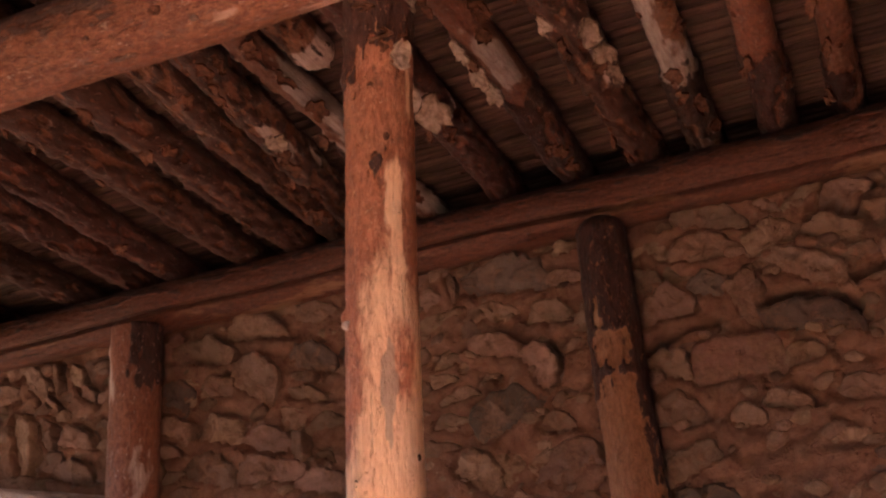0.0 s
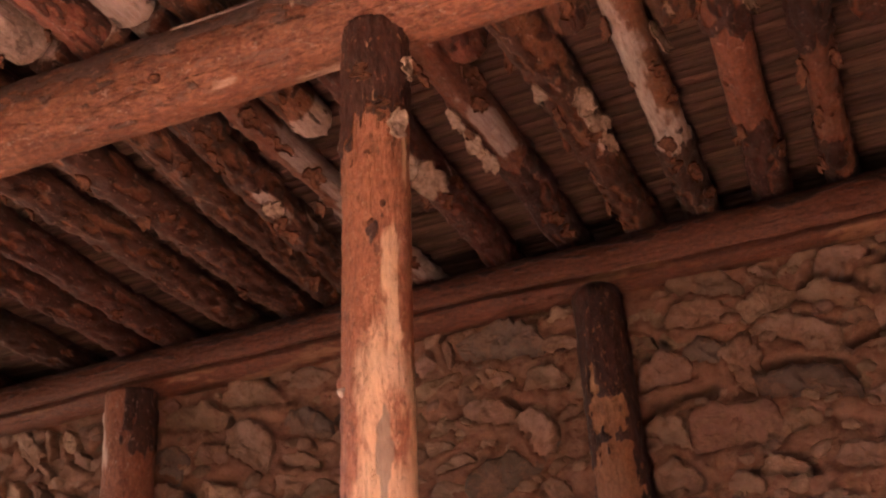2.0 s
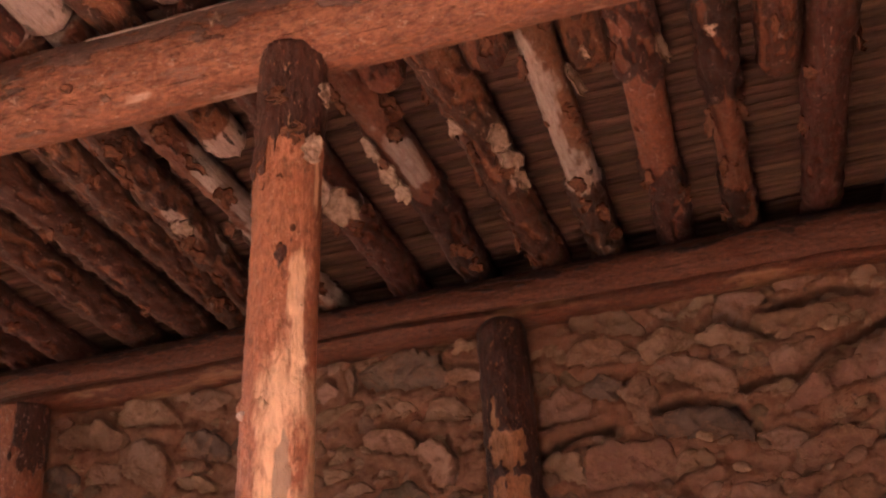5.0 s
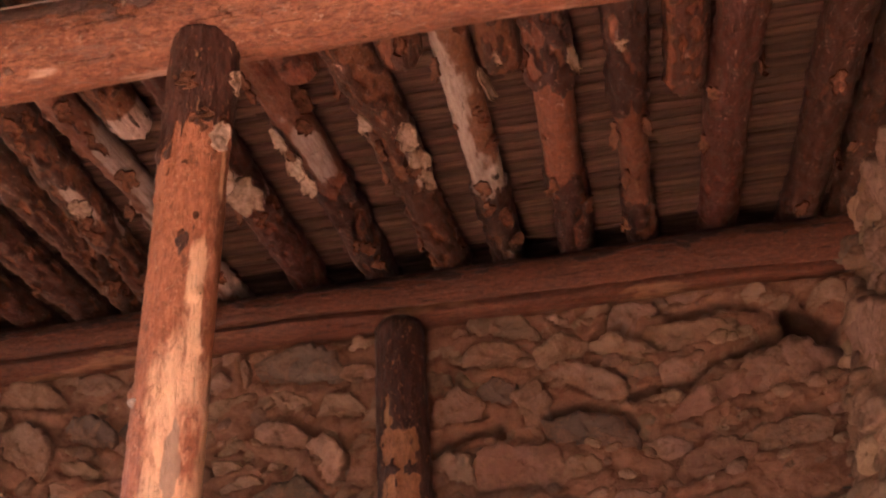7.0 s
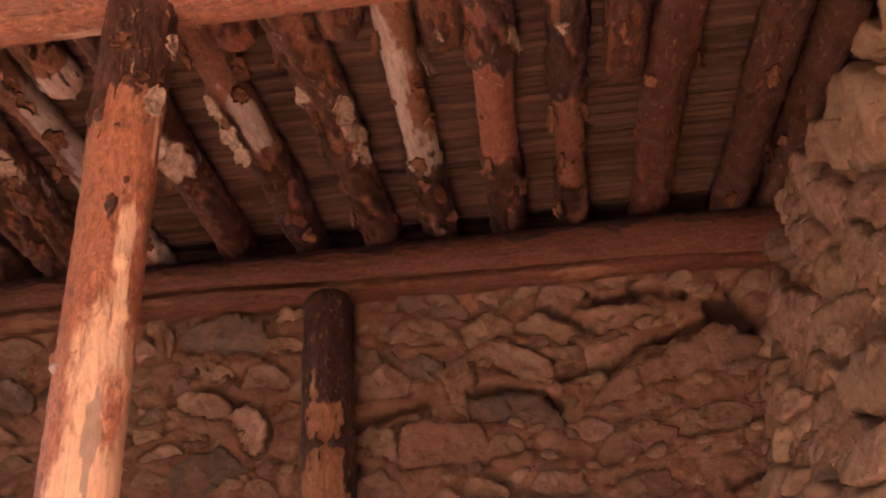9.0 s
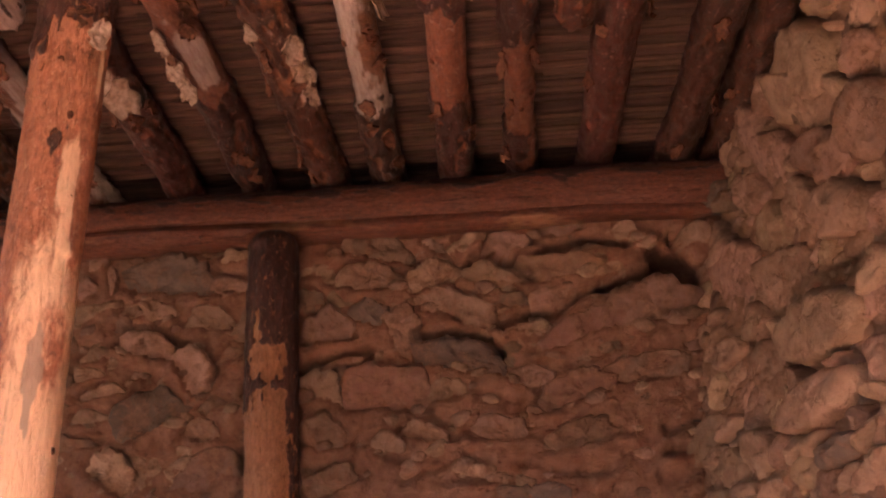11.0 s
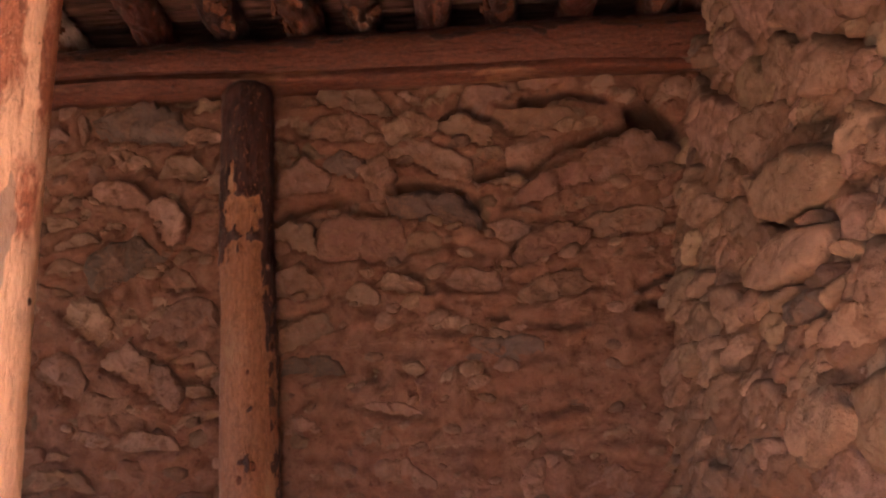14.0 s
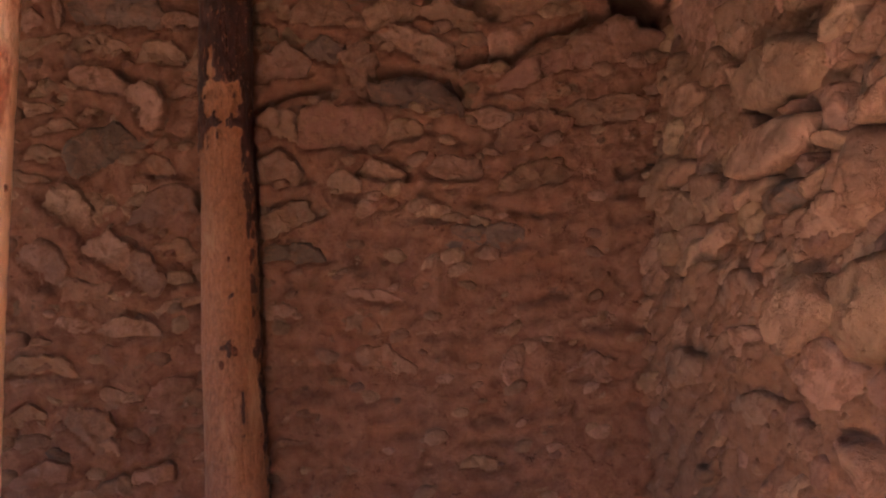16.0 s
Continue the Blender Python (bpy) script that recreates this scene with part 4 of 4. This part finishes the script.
STONES_LOW_BESIDE_POST = (
    # as above
    (-1.63, 2.08, 0.2, 0.19, -47, 0, 0.5), (-1.6, 1.68, 0.29, 0.11, -7, 1, 0.9), (-1.6, 1.28, 0.21, 0.12, 8, 1, 0.9), (-1.53, 2.29, 0.19, 0.18, -38, 1, 0.9),
    (-1.44, 1.45, 0.19, 0.19, -35, 0, 0.4), (-1.37, 2.11, 0.18, 0.17, -24, 1, 0.7), (-1.36, 1.37, 0.09, 0.09, -33, 4, 0.6), (-1.28, 1.82, 0.24, 0.09, -3, 0, 0.7),
    (-1.24, 2.02, 0.18, 0.17, -32, 0, 0.8), (-1.17, 2.44, 0.13, 0.11, -9, 0, 0.5),
)
STONES_LOW_BY_CORNER = (
    # as above
    (-0.69, 1.84, 0.13, 0.1, -5, 0, 0.4), (-0.39, 1.78, 0.13, 0.12, -6, 0, 0.6), (-0.33, 1.89, 0.24, 0.06, -13, 1, 0.5), (-0.31, 1.64, 0.24, 0.13, -23, 1, 0.5),
    (-0.12, 1.74, 0.16, 0.04, -3, 4, 0.6), (0.03, 1.26, 0.13, 0.07, -3, 4, 0.5), (0.21, 1.61, 0.16, 0.16, 82, 1, 0.5), (0.48, 1.57, 0.19, 0.16, 0, 0, 0.5),
    (0.51, 1.75, 0.14, 0.09, -2, 1, 0.5), (0.67, 1.74, 0.14, 0.11, -1, 1, 0.5),
)
STONES_BETWEEN_WALL_POSTS = (
    # as above
    (-2.22, 2.36, 0.3, 0.13, -10, 0, 0.7), (-2.25, 2.9, 0.25, 0.17, -10, 3, 0.7), (-2.28, 2.76, 0.17, 0.09, -13, 4, 0.9), (-2.34, 2.55, 0.14, 0.11, -81, 0, 1),
    (-2.46, 2.45, 0.29, 0.14, -5, 0, 1), (-2.48, 2.58, 0.24, 0.14, -13, 0, 0.7), (-2.52, 3.1, 0.31, 0.15, -11, 1, 0.9), (-2.53, 2.86, 0.27, 0.22, -34, 0, 0.8),
    (-2.71, 2.66, 0.22, 0.17, -16, 1, 0.8), (-2.72, 2.87, 0.19, 0.13, -6, 1, 0.8), (-2.76, 2.49, 0.24, 0.17, -18, 0, 0.7), (-2.8, 3.04, 0.34, 0.17, -8, 1, 0.9),
    (-2.94, 2.72, 0.21, 0.13, -20, 1, 1), (-2.95, 2.87, 0.19, 0.16, -46, 3, 0.4),
)
STONES_PAST_FAR_POST = (
    # as above
    (-2.99, 2.62, 0.14, 0.07, -12, 1, 0.8), (-3.44, 2.97, 0.1, 0.08, -29, 0, 0.9), (-3.5, 2.76, 0.19, 0.12, -16, 1, 1), (-3.51, 3.08, 0.12, 0.1, -54, 1, 1),
    (-3.52, 2.6, 0.21, 0.13, -16, 0, 1), (-3.65, 3.09, 0.16, 0.1, -78, 0, 1), (-3.66, 2.94, 0.13, 0.1, -32, 1, 1), (-3.67, 2.82, 0.14, 0.11, -67, 0, 0.9),
    # the pale kind of the block at -3.82 stands in for window light on it
    (-3.75, 3.08, 0.17, 0.13, -50, 0, 1), (-3.82, 2.79, 0.29, 0.18, -84, 4, 1.2),
)
REAR_STONES = STONES_UNDER_PLATE + STONES_AT_HEAD_HEIGHT + STONES_AT_EYE_HEIGHT + STONES_LOW_BESIDE_POST + STONES_LOW_BY_CORNER + STONES_BETWEEN_WALL_POSTS + STONES_PAST_FAR_POST


def cleft(a, b, x0, z0, x1, z1, wide):
    """How deep in a long open cleft between two places the point lies, 0 to 1."""
    t = min(1.0, max(0.0, ((a - x0) * (x1 - x0) + (b - z0) * (z1 - z0)) / ((x1 - x0) ** 2 + (z1 - z0) ** 2)))
    sag = 0.02 * math.sin(math.pi * t) + 0.02 * noise.noise(Vector((a * 6, b * 6, 1.0)))
    return 1 - smooth(math.hypot(a - x0 - t * (x1 - x0), b - z0 - t * (z1 - z0) - sag), 0.4 * wide, wide)


def back_mud(a, b):
    """The mud stands out most on the plastered part beside the corner."""
    return 0.014 + 0.085 * smooth(a, -0.9, -0.3) * (1 - smooth(b, 2.0, 2.8))


def back_dip(a, b):
    """A hollow and open clefts near the wall plate."""
    if b < 2.55 or a < -0.9:
        return 0.0
    return 0.4 * cleft(a, b, 0.70, 3.05, 0.78, 2.98, 0.075) + 0.16 * cleft(a, b, 0.68, 2.98, 0.45, 2.92, 0.032) + 0.11 * max(
        cleft(a, b, 0.45, 2.92, 0.24, 2.83, 0.026), cleft(a, b, 0.24, 2.82, 0.04, 2.81, 0.034), cleft(a, b, -0.31, 2.77, -0.1, 2.76, 0.026), cleft(a, b, -0.1, 2.76, 0.02, 2.69, 0.024),
        cleft(a, b, -0.07, 3.08, 0.06, 3.05, 0.026), cleft(a, b, 0.06, 3.05, 0.18, 2.99, 0.022), cleft(a, b, -0.76, 2.67, -0.5, 2.74, 0.026), cleft(a, b, 0.24, 3.11, 0.55, 3.12, 0.034))


stone_wall("wall_north", "rear wall of rough rubble stones bedded in brown mud", back_surface, (-4.95, 1.02), (1.05, BEAM_Z + 0.02), 0.17, 4, REAR_STONES, 1.45, 0.10,
           back_mud, 0.08, lambda a, b: (0.11 + 0.04 * (1 - smooth(a, -3.4, -3.1))) * (0.3 + 0.7 * smooth(b, 1.7, 2.4)), lambda a: 0.0 if a > -3.3 else 1.0, 1, MUD,
           (ROCK_GREY, ROCK_BUFF, ROCK_RED, ROCK_SLATE, ROCK_PALE), (0.55, 1.1), back_dip, 900, 1.0, 0.8)
SIDE_STONES_TOP = (
    # along the wall, up, length, height, tilt, kind (0 grey, 1 buff, 2 reddish, 3 slate, 4 pale), how proud
    (3.73, 3.55, 0.29, 0.13, 40, 1, 0.9), (3.02, 3.4, 0.24, 0.1, 37, 1, 0.9), (3.81, 3.36, 0.34, 0.14, 32, 0, 0.9), (3.22, 3.28, 0.46, 0.23, 34, 2, 1),
    (3.24, 3.16, 0.6, 0.18, 31, 1, 1), (3.59, 3.12, 0.41, 0.16, 30, 0, 0.9), (3.77, 3.07, 0.26, 0.12, 31, 0, 0.8), (4.26, 3.07, 0.49, 0.15, 26, 0, 0.5),
    (3.15, 2.92, 0.38, 0.14, 29, 0, 0.9), (2.86, 2.88, 0.34, 0.2, 36, 0, 1), (3.6, 2.85, 0.32, 0.17, 32, 1, 0.7), (3.38, 2.83, 0.29, 0.18, 41, 0, 0.7),
    (3.94, 2.81, 0.54, 0.22, 27, 0, 0.6), (3.1, 2.72, 0.32, 0.14, 28, 2, 1),
)
SIDE_STONES_MIDDLE = (
    # as above
    (3.51, 2.69, 0.43, 0.12, 13, 0, 0.8), (3.6, 2.65, 0.26, 0.12, 29, 0, 0.7), (3.94, 2.53, 0.24, 0.09, 2, 1, 0.8), (3.52, 2.45, 0.23, 0.14, 27, 1, 1.0),
    (2.84, 2.43, 0.14, 0.09, -40, 2, 1.2), (3.64, 2.4, 0.3, 0.15, 27, 0, 0.5), (3.2, 2.39, 0.5, 0.17, 9, 2, 1.5), (2.82, 2.39, 0.18, 0.11, 45, 1, 1),
    (2.9, 2.37, 0.16, 0.09, 25, 0, 1), (3.43, 2.29, 0.18, 0.09, 25, 0, 0.8), (2.86, 2.19, 0.16, 0.1, 55, 0, 1.0), (3.19, 2.17, 0.42, 0.13, -2, 1, 1.3),
    (2.86, 2.11, 0.17, 0.05, 17, 1, 1.1), (3.68, 2.11, 0.37, 0.15, 16, 1, 0.9),
)
SIDE_STONES_LOW = (
    # as above
    (3.86, 2.11, 0.21, 0.11, 22, 1, 0.8), (2.71, 2.01, 0.19, 0.12, 73, 1, 1.1), (3.08, 2.0, 0.26, 0.07, -3, 3, 1.0), (2.85, 1.91, 0.32, 0.09, -4, 0, 1.0),
    (3.67, 1.83, 0.23, 0.11, -14, 1, 0.7), (3.32, 1.76, 0.25, 0.14, 7, 0, 0.5), (2.98, 1.67, 0.24, 0.15, -13, 1, 0.8), (2.73, 1.66, 0.32, 0.22, -10, 2, 1.3),
    (3.27, 1.6, 0.2, 0.12, 0, 0, 0.6), (3.78, 1.57, 0.27, 0.13, 1, 1, 0.6), (2.9, 1.51, 0.18, 0.15, 18, 0, 0.6), (3.28, 1.4, 0.35, 0.14, -2, 0, 0.5),
    (3.0, 1.33, 0.11, 0.11, 17, 0, 0.8), (2.84, 1.27, 0.16, 0.13, 38, 1, 1),
)
SIDE_STONES = SIDE_STONES_TOP + SIDE_STONES_MIDDLE + SIDE_STONES_LOW
stone_wall("wall_east", "side wall of steep rough stones smeared with mud", side_surface, (1.9, 1.02), (4.36, 3.52), 0.15, 9, SIDE_STONES, 1.7, -0.6,
           lambda a, b: 0.012 + 0.065 * (1 - smooth(b, 1.6, 2.1)) * smooth(a, 2.7, 3.0) + 0.022 * noise.noise(Vector((a * 2.6, b * 2.6, 0))), 0.11, lambda a, b: 0.075, lambda a: 0.0, -1, MUD_DRY,
           (ROCK_BUFF, ROCK_PALE, ROCK_PALE, ROCK_SLATE, ROCK_PALE), (-0.1, 0.4), lambda a, b: 0.0, 600, 0.85, 0.5)
